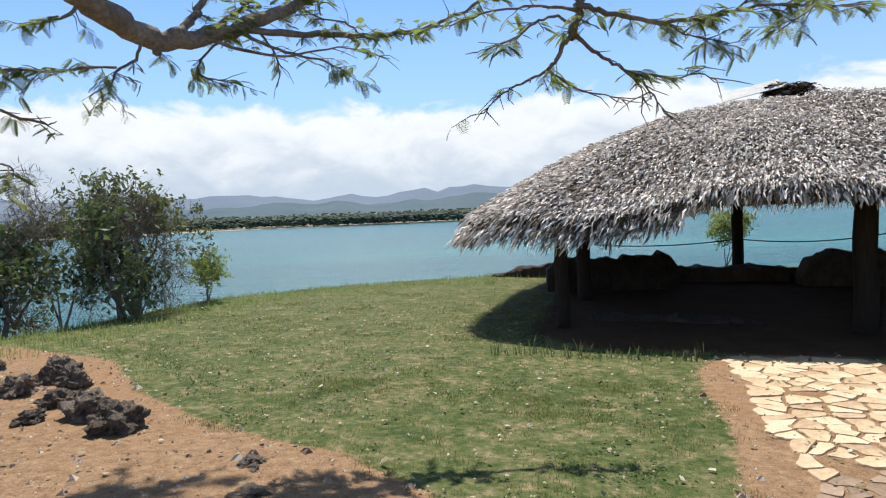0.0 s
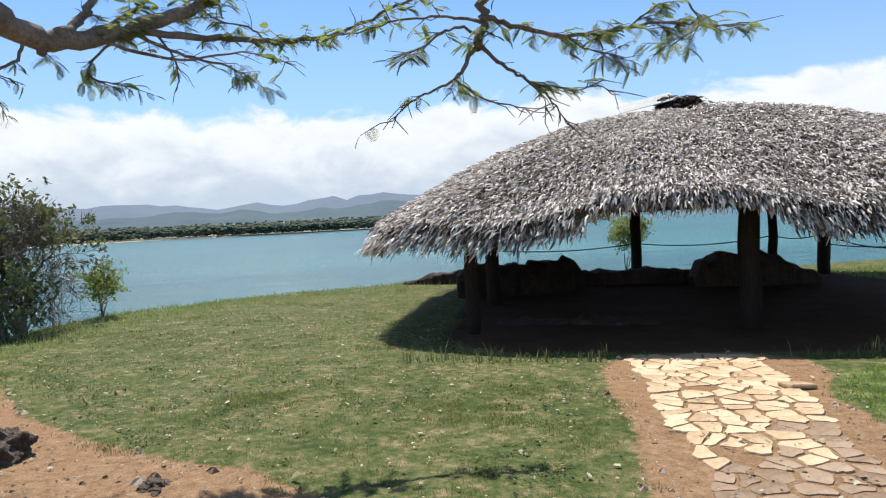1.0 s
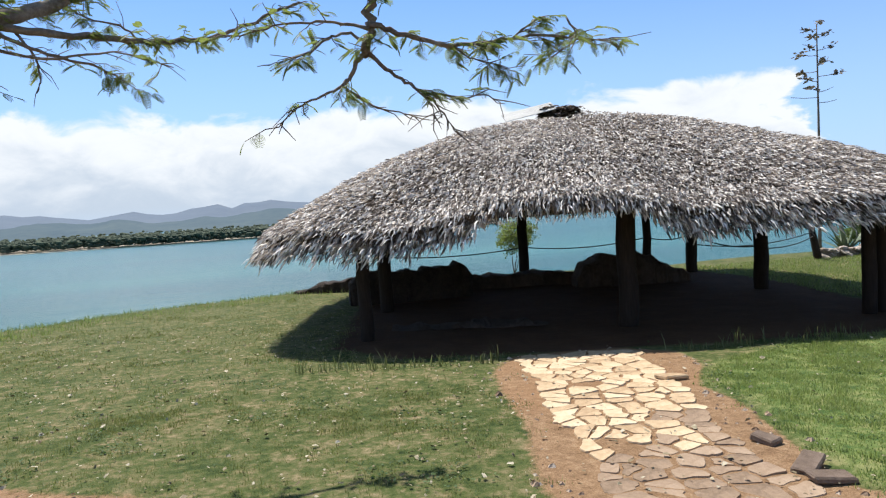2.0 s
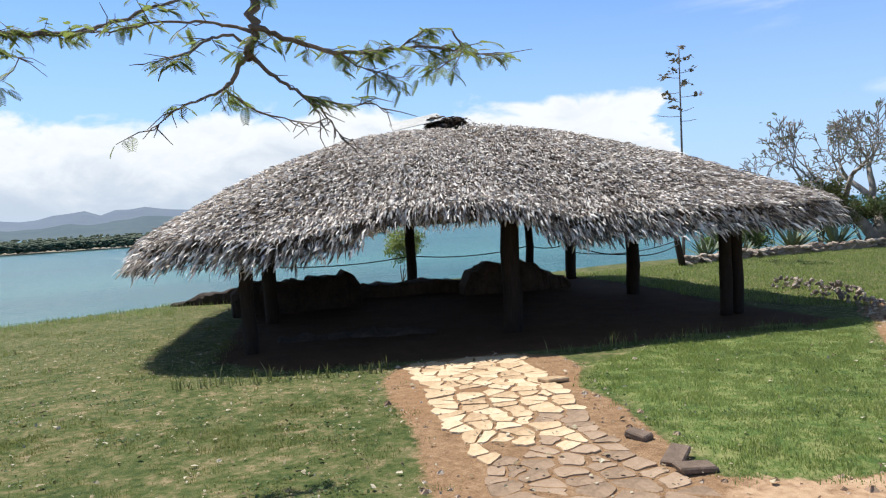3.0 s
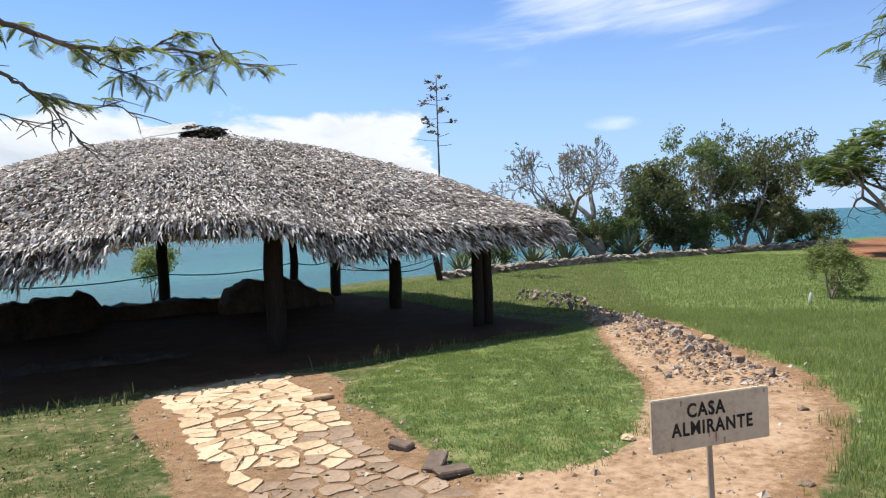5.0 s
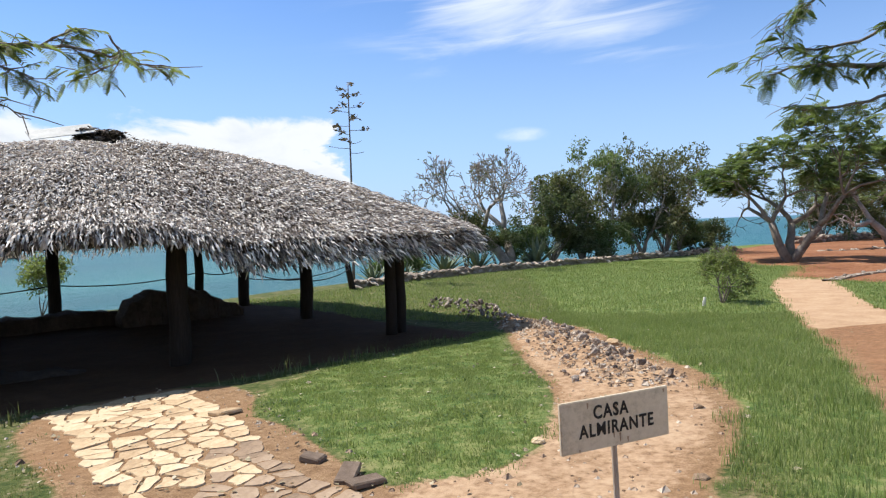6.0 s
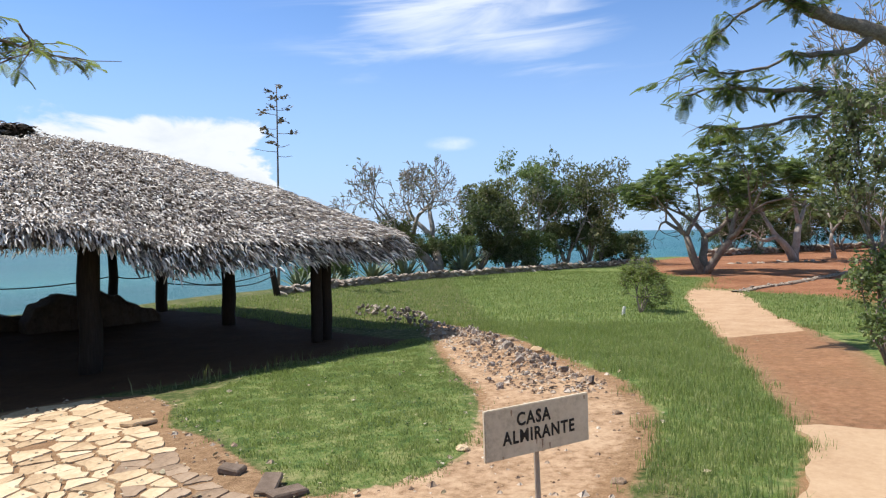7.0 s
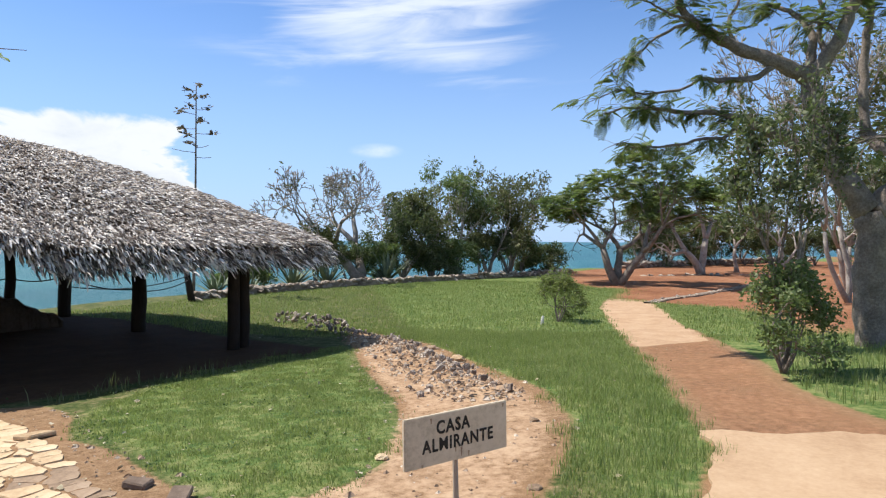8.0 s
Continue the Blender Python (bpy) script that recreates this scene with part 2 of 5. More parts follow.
def water_material():
    m, n = material("bay water")
    where = n.add("ShaderNodeTexCoord").outputs["Object"]
    near = n.add("ShaderNodeVectorMath", {0: where, 1: (0.35, 1.0, 1.0)}, operation="MULTIPLY").outputs[0]
    ripple = n.math("ADD", n.noise(near, 1.3, 5, 0.65), n.math("MULTIPLY", n.noise(near, 0.22, 3, 0.5), 1.5))
    band = n.noise(n.add("ShaderNodeVectorMath", {0: where, 1: (0.006, 0.02, 1.0)}, operation="MULTIPLY").outputs[0], 1.0, 5, 0.6)
    colour = n.ramp(band, (0.3, (0.006, 0.07, 0.08)), (0.5, (0.011, 0.105, 0.112)), (0.7, (0.03, 0.16, 0.155)))
    finish(n, colour, 0.3, ripple, 0.9, 0.5, spec=0.2)
    return m


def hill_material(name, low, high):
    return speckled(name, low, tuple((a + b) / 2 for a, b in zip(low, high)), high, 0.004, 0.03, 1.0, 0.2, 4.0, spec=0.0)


GROUND, WATER = ground_material(), water_material()
# distance haze is mixed into the colours of both hill ranges
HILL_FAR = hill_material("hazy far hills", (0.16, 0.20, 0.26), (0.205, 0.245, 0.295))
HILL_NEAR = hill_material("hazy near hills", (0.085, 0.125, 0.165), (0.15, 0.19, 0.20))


# ---------------------------------------------------------------- mesh helpers
def link(name, verts, faces, mat, parent=None, smooth=False, label=""):
    """One mesh object. faces: tuples of corners, or arrays of them, a row a face."""
    me = bpy.data.meshes.new(name)
    verts = np.asarray(verts, np.float32).reshape(-1, 3)
    blocks = [faces] if isinstance(faces, np.ndarray) else list(faces)
    blocks = [np.atleast_2d(np.asarray(b, np.int32)) for b in blocks]
    corners = np.concatenate([b.ravel() for b in blocks])
    counts = np.concatenate([np.full(len(b), b.shape[1], np.int32) for b in blocks])
    me.vertices.add(len(verts))
    me.vertices.foreach_set("co", verts.ravel())
    me.loops.add(len(corners))
    me.loops.foreach_set("vertex_index", corners)
    me.polygons.add(len(counts))
    me.polygons.foreach_set("loop_start", np.concatenate([[0], np.cumsum(counts)[:-1]]).astype(np.int32))
    me.polygons.foreach_set("use_smooth", np.full(len(counts), smooth))
    me.update(calc_edges=True)
    me.validate()
    me.materials.append(mat)
    ob = new(name, me)
    if parent is not None:
        ob.parent = parent
    if label:
        tagged(ob, label)
    return ob


def part(name, bm, mat, parent=None, label="", smooth=False):
    me = bpy.data.meshes.new(name)
    bmesh.ops.recalc_face_normals(bm, faces=bm.faces)
    bm.to_mesh(me)
    bm.free()
    if smooth:
        me.polygons.foreach_set("use_smooth", [True] * len(me.polygons))
    me.materials.append(mat)
    ob = new(name, me)
    ob.parent = parent
    if label:
        tagged(ob, label)
    return ob


def holder(name, place, label, category, group="", turn=0.0):
    ob = new(name)
    ob.empty_display_size = 0.1
    ob.matrix_world = pose(*place, 0, 0, turn)
    return tagged(ob, label, category, group)


class Soup:
    """Collects vertices and faces for one mesh."""

    def __init__(self):
        self.v, self.f, self.count = [], [], 0

    def add(self, verts, faces):
        verts = np.asarray(verts, float)
        self.f.extend(np.atleast_2d(np.asarray(face, np.int32)) + self.count for face in faces)
        self.v.append(verts)
        self.count += len(verts)

    def tube(self, points, radii, sides=6):
        points = np.asarray(points, float)
        rings = []
        side = np.array([0.31, 0.77, 0.55])
        for i, p in enumerate(points):
            d = points[min(i + 1, len(points) - 1)] - points[max(i - 1, 0)]
            d /= np.linalg.norm(d) + 1e-9
            a = side - d * (side @ d)
            if np.linalg.norm(a) < 1e-3:
                a = np.array([1.0, 0, 0]) - d * d[0]
            a /= np.linalg.norm(a)
            side, b = a, np.cross(d, a)
            t = np.arange(sides) * (2 * np.pi / sides)
            rings.append(p + radii[i] * (np.cos(t)[:, None] * a + np.sin(t)[:, None] * b))
        k = np.arange(sides)
        row = np.stack([k, (k + 1) % sides, (k + 1) % sides + sides, k + sides], -1)
        last = (len(points) - 1) * sides
        faces = [(row[None] + (np.arange(len(points) - 1) * sides)[:, None, None]).reshape(-1, 4), k[::-1], k + last]
        self.add(np.concatenate(rings), faces)

    def tiles(self, verts, faces, places, axes):
        """The same small shape at many places; axes: N x 3 x 3, the columns of which are its scaled axes."""
        verts, places, axes = np.asarray(verts, float), np.asarray(places, float), np.asarray(axes, float)
        if not len(places):
            return
        out = np.einsum("nij,vj->nvi", axes, verts) + places[:, None]
        k = len(verts)
        base = self.count + np.arange(len(places)) * k
        for face in faces:
            self.f.append((base[:, None] + np.array(face)[None]).astype(np.int32))
        self.v.append(out.reshape(-1, 3))
        self.count += len(places) * k

    def link(self, name, mat, parent=None, smooth=False, label=""):
        v = np.concatenate(self.v)
        if parent is not None:
            v = v - np.array(parent.matrix_world.translation)
        return link(name, v, self.f, mat, parent, smooth, label)


def frames_from(ahead, rng, up=(0, 0, 1), spin=0.4):
    """Axes with y along each row of ahead, z as near to up as a random spin leaves it."""
    y = ahead / (np.linalg.norm(ahead, axis=1, keepdims=True) + 1e-9)
    ref = np.asarray(up, float) + rng.normal(0, spin, y.shape)
    x = np.cross(y, ref)
    x /= np.linalg.norm(x, axis=1, keepdims=True) + 1e-9
    return np.stack([x, y, np.cross(x, y)], -1)


# ---------------------------------------------------------------- ground
BROW = np.array(((-400, -260), (-60, -40), (-16, 1), (-8.5, 7.2), (-6.9, 10.0), (-6.5, 12.5), (-5.9, 15.6), (-5.3, 18), (-3.3, 20.4), (0.3, 21.7),
                 (2.4, 22.3), (8, 22.6), (14.5, 20.4), (21, 20.6), (31, 19.6), (46, 14.0), (58, 10.5), (104, -7), (220, -60), (600, -400)), float)


def to_line(x, y, line):
    """Distance to an open line, and on which side of it a point lies (positive: right of its course)."""
    best, side = np.full(np.shape(x), 1e9), np.zeros(np.shape(x))
    for (ax, ay), (bx, by) in zip(line[:-1], line[1:]):
        dx, dy = bx - ax, by - ay
        t = np.clip(((x - ax) * dx + (y - ay) * dy) / (dx * dx + dy * dy), 0, 1)
        d = np.hypot(x - ax - t * dx, y - ay - t * dy)
        s = np.sign((x - ax) * -dy + (y - ay) * dx) * -1
        near = d < best - 1e-6
        best, side = np.where(near, d, best), np.where(near, s, side)
    return best * side


def inside(x, y, outline):
    """Signed distance to a closed outline: positive inside."""
    loop = np.array((*outline, outline[0]), float)
    hits, best = np.zeros(np.shape(x), bool), np.full(np.shape(x), 1e9)
    for (ax, ay), (bx, by) in zip(loop[:-1], loop[1:]):
        if ay != by:
            hits ^= ((ay > y) != (by > y)) & (x < (bx - ax) * (y - ay) / (by - ay) + ax)
        dx, dy = bx - ax, by - ay
        t = np.clip(((x - ax) * dx + (y - ay) * dy) / (dx * dx + dy * dy + 1e-9), 0, 1)
        best = np.minimum(best, np.hypot(x - ax - t * dx, y - ay - t * dy))
    return np.where(hits, best, -best)


SEA = -6.0


def land(x, y):
    """Height of the ground: a lawn that falls gently to the shelter, then steeply to the sea."""
    x, y = np.asarray(x, float), np.asarray(y, float)
    u = 0.5 * x + 0.866 * y
    z = -0.045 * np.clip(u, -20, 16)
    z = z + 0.02 * np.sin(x * 0.9 + 1) * np.sin(y * 0.8) + 0.012 * np.sin(x * 2.3) * np.cos(y * 2.7 + 1)
    out = -to_line(x, y, BROW)
    fall = np.where(out > 0, 0.10 * np.minimum(out, 3) ** 2 + 0.62 * np.maximum(out - 3, 0), 0.0)
    return np.maximum(z - fall, SEA - 2.0)


def ground_at(x, y):
    return float(land(np.array([x]), np.array([y]))[0])


BARE_LEFT = ((-12, 5), (-9.5, 8.2), (-7.0, 10.2), (-4.5, 8.8), (-3.4, 7.1), (-2.4, 6.0), (-1.5, 5.3), (-0.8, 4.9), (-0.2, 4.2), (0.3, 3.2), (1.5, 1.5), (1.5, -6), (-12, -6))
PATH_STRIP = ((3.6, 8.5), (3.0, 7.8), (2.6, 6.6), (2.3, 5.3), (2.0, 4.5), (1.8, 3.9), (1.5, 2.5), (1.0, 0.5), (4.2, 0.2), (3.6, 2.4), (3.8, 3.2), (4.0, 3.9), (4.5, 5.0), (4.6, 5.7), (5.3, 6.6), (5.6, 7.6), (5, 8.6))
PATCH = ((5.5, 6.7), (4.6, 5.7), (4.5, 5.0), (4.0, 3.9), (3.7, 3.2), (3.9, 2.8), (4.2, 2.6), (4.9, 2.5), (5.9, 2.9), (7.0, 3.6), (9.5, 5.5), (11.6, 6.9), (9.4, 7.5), (7.5, 7.5))
RING = ((11.6, 6.9), (14.6, 8.6), (14.1, 7.4), (12.4, 5.4), (9.9, 3.3), (8.3, 2.0), (6.7, 1.3), (5.5, 1.1), (4.5, 1.1), (3.4, 0.6), (2.5, 0.5), (3.2, 3.2), (6, 3.2), (7, 3.6), (9.5, 5.5))
WALKWAY = ((27, 4.1), (23.4, 3.7), (14.2, 1.8), (10.6, 0.9), (8.1, 0.4), (6.6, 0.1), (6.1, 0.0), (4.9, 0.1), (3, 0.2), (3, -3), (7.1, -1.9), (9.2, -1.0), (12.2, -0.6), (14.6, 0.0), (18.3, 0.9), (26.6, 2.3))
PALE_WALK = ((28, 4.1), (23.4, 3.7), (14.2, 1.75), (12.8, 1.3), (14.2, 0.1), (15.3, 0.25), (18.3, 0.9), (27.4, 2.3))
RED_EARTH = ((43, 10.2), (38, 8.0), (34.2, 5.6), (33.5, 4.0), (28.3, 3.9), (26.6, 2.2), (23.8, -0.4), (21.4, -1.3), (16, -1.9), (17, -9), (30, -30), (220, -60), (104, -6), (58, 9), (48, 11))


def build_ground():
    far = [60, 75, 95, 130, 200, 350, 700, 1500, 4500]
    xs = np.concatenate([[-v for v in far[::-1]], np.arange(-48, -13, 2.5), np.arange(-12, 16, 0.13), np.arange(16.2, 40, 0.5), np.arange(41, 60, 2.0), far[1:]])
    ys = np.concatenate([[-v for v in far[::-1]], np.arange(-48, -4, 2.5), np.arange(-2, 12, 0.13), np.arange(12.2, 26, 0.4), np.arange(27, 60, 2.5), far])
    x, y = np.meshgrid(xs, ys)
    z = land(x, y)
    grid = np.stack([x, y, z], -1).reshape(-1, 3)
    w, h = len(xs), len(ys)
    i = (np.arange(h - 1)[:, None] * w + np.arange(w - 1)[None]).ravel()
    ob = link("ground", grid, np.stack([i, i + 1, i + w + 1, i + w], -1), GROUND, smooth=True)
    x, y, z = grid.T

    def soft(d, width=0.35):
        return np.clip(0.5 + d / (2 * width), 0, 1)

    bare = np.maximum.reduce([soft(inside(x, y, o)) for o in (BARE_LEFT, PATH_STRIP, RING, WALKWAY)]) * (1 - soft(inside(x, y, PATCH), 0.25))
    values = {"bare": bare, "red": np.maximum(soft(inside(x, y, RED_EARTH), 1.2), 0.5 * soft(inside(x, y, WALKWAY), 0.3)), "pale": np.maximum.reduce([soft(inside(x, y, PALE_WALK), 0.3), 0.53 * soft(inside(x, y, RING), 0.3), 0.38 * soft(inside(x, y, PATH_STRIP), 0.3)]) * np.where(inside(x, y, PATCH) > 0.1, 0, 1), "floor_shade": soft(inside(x, y, SHADED_FLOOR), 0.5),
              "lush": np.maximum(soft(inside(x, y, PATCH), 0.5), np.clip((0.62 * x - y - 1.6) / 1.5, 0, 1)), "sand": np.clip((SEA + 1.6 - z) / 0.8, 0, 1)}
    for key, v in values.items():
        ob.data.attributes.new(key, "FLOAT", "POINT").data.foreach_set("value", v.astype(np.float32))
    return tagged(ob, "sloping coastal lawn with bare orange earth", "ground", kind="structure")


# the shelter's own axes: along its front, and back from it
FRONT = Vector((2.03, 11.33, 0))
EX, EY = Vector((0.969, -0.246, 0)), Vector((0.246, 0.969, 0))


def hut(u, v, z=0.0):
    p = FRONT + EX * u + EY * v
    return Vector((p.x, p.y, z))


# bare floor, carried forward to the edge of the roof's shadow
SHADED_FLOOR = [tuple(hut(u, v)[:2]) for u, v in ((-0.5, -0.9), (0.6, -2.1), (10.0, -2.3), (10.9, 6), (10.0, 10.5), (-0.6, 10))]
ground = build_ground()


def build_sea():
    n, r = 96, [0, 20, 60, 150, 400, 1000, 4600]
    verts = [(0, 0, SEA)] + [(d * math.cos(k * math.tau / n), d * math.sin(k * math.tau / n), SEA) for d in r[1:] for k in range(n)]
    faces = [(0, 1 + k, 1 + (k + 1) % n) for k in range(n)]
    faces += [(1 + i * n + k, 1 + (i + 1) * n + k, 1 + (i + 1) * n + (k + 1) % n, 1 + i * n + (k + 1) % n) for i in range(len(r) - 2) for k in range(n)]
    tagged(link("water", verts, faces, WATER), "calm turquoise bay water", "sea", kind="structure")


build_sea()


def polar(turn, far):
    return far * math.sin(radians(turn)), far * math.cos(radians(turn))


def build_hills(name, far, low, high, top, mat, seed, label):
    """A ridge that runs round part of the horizon."""
    rows, cols = 7, 90
    verts = []
    for i in range(cols):
        a = low + (high - low) * i / (cols - 1)
        fade = min(1, (i + 1) / 14, (cols - i) / 14)
        crest = top * fade * (0.72 + 0.5 * noise.fractal((a * 0.13 + seed, seed, 0), 1.0, 2.0, 5))
        for j in range(rows):
            s = j / (rows - 1)
            x, y = polar(a, far + s * 500)
            lump = 1 + 0.12 * noise.fractal((a * 0.5, s * 3, seed), 1.0, 2.0, 4) * (1 if 0 < j < rows - 1 else 0)
            verts.append((x, y, SEA - 1 + (max(crest, 6) + 1) * (s ** 0.7) * lump))
    faces = [(i * rows + j, (i + 1) * rows + j, (i + 1) * rows + j + 1, i * rows + j + 1) for i in range(cols - 1) for j in range(rows - 1)]
    tagged(link(name, verts, faces, mat, smooth=True), label, "hills", kind="structure")


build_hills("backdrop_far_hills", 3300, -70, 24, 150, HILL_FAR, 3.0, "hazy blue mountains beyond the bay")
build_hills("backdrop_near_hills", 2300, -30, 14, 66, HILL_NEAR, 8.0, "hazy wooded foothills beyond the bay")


def build_far_shore():
    """The mangrove coast across the bay: a low bank of sand and a wall of small crowns."""
    rng = np.random.default_rng(5)
    bank, crowns = [], Soup()
    turns = np.linspace(-75, 22, 120)
    for a in turns:
        x, y = polar(a, 352 + 6 * math.sin(a * 0.3))
        x2, y2 = polar(a, 900)
        bank += [(x, y, SEA - 0.3), (*polar(a, 358 + 6 * math.sin(a * 0.3)), SEA + (0.32 if a < -9 else -0.05)), (x2, y2, SEA + 1.0)]
    faces = [(3 * i + j, 3 * i + 3 + j, 3 * i + 4 + j, 3 * i + 1 + j) for i in range(len(turns) - 1) for j in range(2)]
    sand = speckled("far pale sand", (0.40, 0.34, 0.26), (0.52, 0.46, 0.36), (0.6, 0.54, 0.44), 0.02, 0.3, 0.95)
    tagged(link("far_beach", bank, faces, sand, smooth=True), "pale sand strip along the far mangrove shore", "beach", kind="structure")
    ball = bmesh.new()
    bmesh.ops.create_icosphere(ball, subdivisions=1, radius=1)
    bv, bf = [tuple(v.co) for v in ball.verts], [[v.index for v in f.verts] for f in ball.faces]
    ball.free()
    count = 24000
    a = rng.uniform(-75, 22, count)
    d = 357.5 + 6 * np.sin(a * 0.3) + rng.gamma(1.3, 22, count) + np.clip(-14 - a, 0, 9) * 0.4
    s = rng.uniform(0.5, 1.25, count) * (1 + np.clip(-20 - a, 0, 12) * 0.04)
    places = np.stack([d * np.sin(np.radians(a)), d * np.cos(np.radians(a)), SEA + 0.6 + s * 0.7 + rng.uniform(0, 3.3, count) + np.clip(d - 362, 0, 80) * 0.03], -1)
    axes = np.zeros((count, 3, 3))
    axes[:, 0, 0], axes[:, 1, 1], axes[:, 2, 2] = s * rng.uniform(0.8, 1.6, count), s, s * rng.uniform(0.5, 0.95, count)
    crowns.tiles(bv, bf, places, axes)
    tagged(crowns.link("mangrove_wood", MANGROVE), "dark green mangrove wood on the far shore", "mangroves", kind="stuff")


build_far_shore()


# ---------------------------------------------------------------- the thatched shelter
ROOF_MID, ROOF_HALF = (5.0, 4.75), (6.65, 6.2)


def eave_height(u, v):
    """Lower edge of the roof skin; cut higher over the way in, sagging at the corners."""
    z = 1.38 + 0.2 * min(max((u + 2) / 13, 0), 1)
    if v < 0:
        z = float(np.interp(u, (-2.4, 1.0, 2.2, 4.0, 5.2, 8.3, 11.5), (1.36, 1.38, 1.72, 1.74, 1.45, 1.45, 1.58)))
    return z + 0.05 * noise.noise((u * 1.3, v * 1.3, 0.5))


def roof_point(turn, s):
    """A point of the roof skin: turn goes round the eaves, s runs from the ridge (0) to the eaves (1)."""
    c, d = math.cos(turn), math.sin(turn)
    reach = 1 / (abs(c) ** 6 + abs(d) ** 6) ** (1 / 6)
    eu, ev = ROOF_MID[0] + (ROOF_HALF[0] if c > 0 else 6.88) * reach * c, ROOF_MID[1] + ROOF_HALF[1] * reach * d
    ru = min(max(eu, 4.6), 6.4)
    rz = 3.70 + 0.18 * min((ru - 4.6) / 0.5, 1.0) - 0.06 * (ru - 4.6)
    u, v = ru + s * (eu - ru), ROOF_MID[1] + s * (ev - ROOF_MID[1])
    z = rz - (rz - eave_height(eu, ev)) * s ** (1.5 - (0.35 if c > 0 else 0.45) * c)
    z += 0.05 * noise.fractal((u * 0.7, v * 0.7, 2.0), 1.0, 2.0, 3)
    return hut(u, v, z)


def build_shelter():
    base = FRONT + EX * 4.6 + EY * 4.6
    root = holder("thatched_shelter", (base.x, base.y, ground_at(base.x, base.y)), "open-sided shelter with a grey palm-thatch roof on dark timber posts", "shelter")
    inv = np.array(root.matrix_world.translation)

    # roof skin, top and underside
    around, down = 120, 16
    verts, faces = [], []
    for layer, drop in ((0, 0.0), (1, 0.12)):
        for i in range(around):
            for j in range(down + 1):
                p = roof_point(math.tau * i / around, j / down)
                verts.append((p.x - inv[0], p.y - inv[1], p.z - drop - inv[2]))
    ring = down + 1
    for layer in (0, 1):
        o = layer * around * ring
        for i in range(around):
            k = (i + 1) % around
            for j in range(down):
                q = (o + i * ring + j, o + k * ring + j, o + k * ring + j + 1, o + i * ring + j + 1)
                faces.append(q if layer else q[::-1])
    o = around * ring
    for i in range(around):
        k = (i + 1) % around
        faces.append((i * ring + down, k * ring + down, o + k * ring + down, o + i * ring + down))
    roof = link("roof", verts, faces, SHADED_THATCH, root, True, "domed hip roof of layered grey palm thatch")

    # loose strips of palm leaf, laid in courses
    rng = np.random.default_rng(11)
    strip_v = [(-0.5, 0, 0), (0.5, 0, 0), (-0.46, 0.5, 0.13), (0.46, 0.5, 0.13), (-0.16, 1.0, -0.02), (0.16, 1.0, -0.02)]
    strip_f = [(0, 1, 3, 2), (2, 3, 5, 4)]
    places, ways, ups, sizes = [], [], [], []
    total = 125000
    turns, lows = rng.uniform(0, math.tau, total * 2), np.sqrt(rng.uniform(0.0, 1.0, total * 2))
    lows = np.where(rng.uniform(0, 1, total * 2) < 0.12, rng.uniform(0.93, 1.0, total * 2), lows)
    for a, s in zip(turns, lows):
        facing = math.sin(a)
        if facing > 0.35 and rng.random() < 0.75:
            continue
        p, q, w = roof_point(a, s), roof_point(a, min(s + 0.02, 1.0) if s < 0.98 else s), roof_point(a + 0.03, s)
        if s >= 0.98:
            p0 = roof_point(a, s - 0.02)
            down_way = p - p0
        else:
            down_way = q - p
        if down_way.length < 1e-5:
            continue
        down_way.normalize()
        across = (w - p).normalized()
        up = across.cross(down_way)
        if up.z < 0:
            up = -up
        places.append(p - down_way * 0.09 + up * rng.uniform(0.0, 0.07))
        ways.append(down_way + across * rng.normal(0, 0.62 - 0.3 * s) + up * rng.normal(0.10, 0.24))
        ups.append(up)
        sizes.append((rng.uniform(0.014, 0.036), rng.uniform(0.07, 0.16)))
        if len(places) >= total:
            break
    places, ways, ups, sizes = (np.array([tuple(v) for v in part_], float) for part_ in (places, ways, ups, sizes))
    axes = frames_from(ways, rng, spin=0.0)
    x = np.cross(axes[:, :, 1], ups + rng.normal(0, 0.6, ups.shape))
    x /= np.linalg.norm(x, axis=1, keepdims=True)
    z = np.cross(x, axes[:, :, 1])
    axes = np.stack([x * sizes[:, :1], axes[:, :, 1] * sizes[:, 1:], z * sizes[:, 1:]], -1)
    thatch = Soup()
    thatch.tiles(strip_v, strip_f, places - inv, axes)
    # hanging fringe right round the eaves
    places, ways, sizes = [], [], []
    for a in np.concatenate([rng.uniform(0, math.tau, 9000), rng.uniform(math.pi * 0.85, math.tau * 1.02, 38000)]):
        s = rng.uniform(0.9, 1.0)
        p, p0 = roof_point(a, s), roof_point(a, s - 0.03)
        out = (p - p0).normalized()
        side = (p - FRONT).dot(EX)
        long = 0.45 if (1.9 < side < 4.7 and a > math.pi) else 1.0
        fall = rng.uniform(0, 0.46) * long
        away = Vector((out.x, out.y, 0)).normalized()
        places.append(tuple(p + away * (0.55 * fall - rng.uniform(0.0, 0.16)) + Vector((0, 0, 0.09 - fall)) - Vector(inv)))
        ways.append(tuple(away * rng.uniform(0.45, 1.15) + Vector((0, 0, -rng.uniform(0.35, 0.9))) + Vector(rng.normal(0, 0.14, 3))))
        sizes.append((rng.uniform(0.018, 0.042), rng.uniform(0.12, 0.27)))
    axes = frames_from(np.array(ways), rng, spin=0.55) * np.array([(w, l, l) for w, l in sizes])[:, None, :]
    thatch.tiles(strip_v, strip_f, np.array(places), axes)
    ob = link("thatch", np.concatenate(thatch.v), thatch.f, THATCH, roof)
    tagged(ob, "dry curled palm leaf strips", kind="stuff")

    # the fringe over the way in, strip by strip
    shapes = []
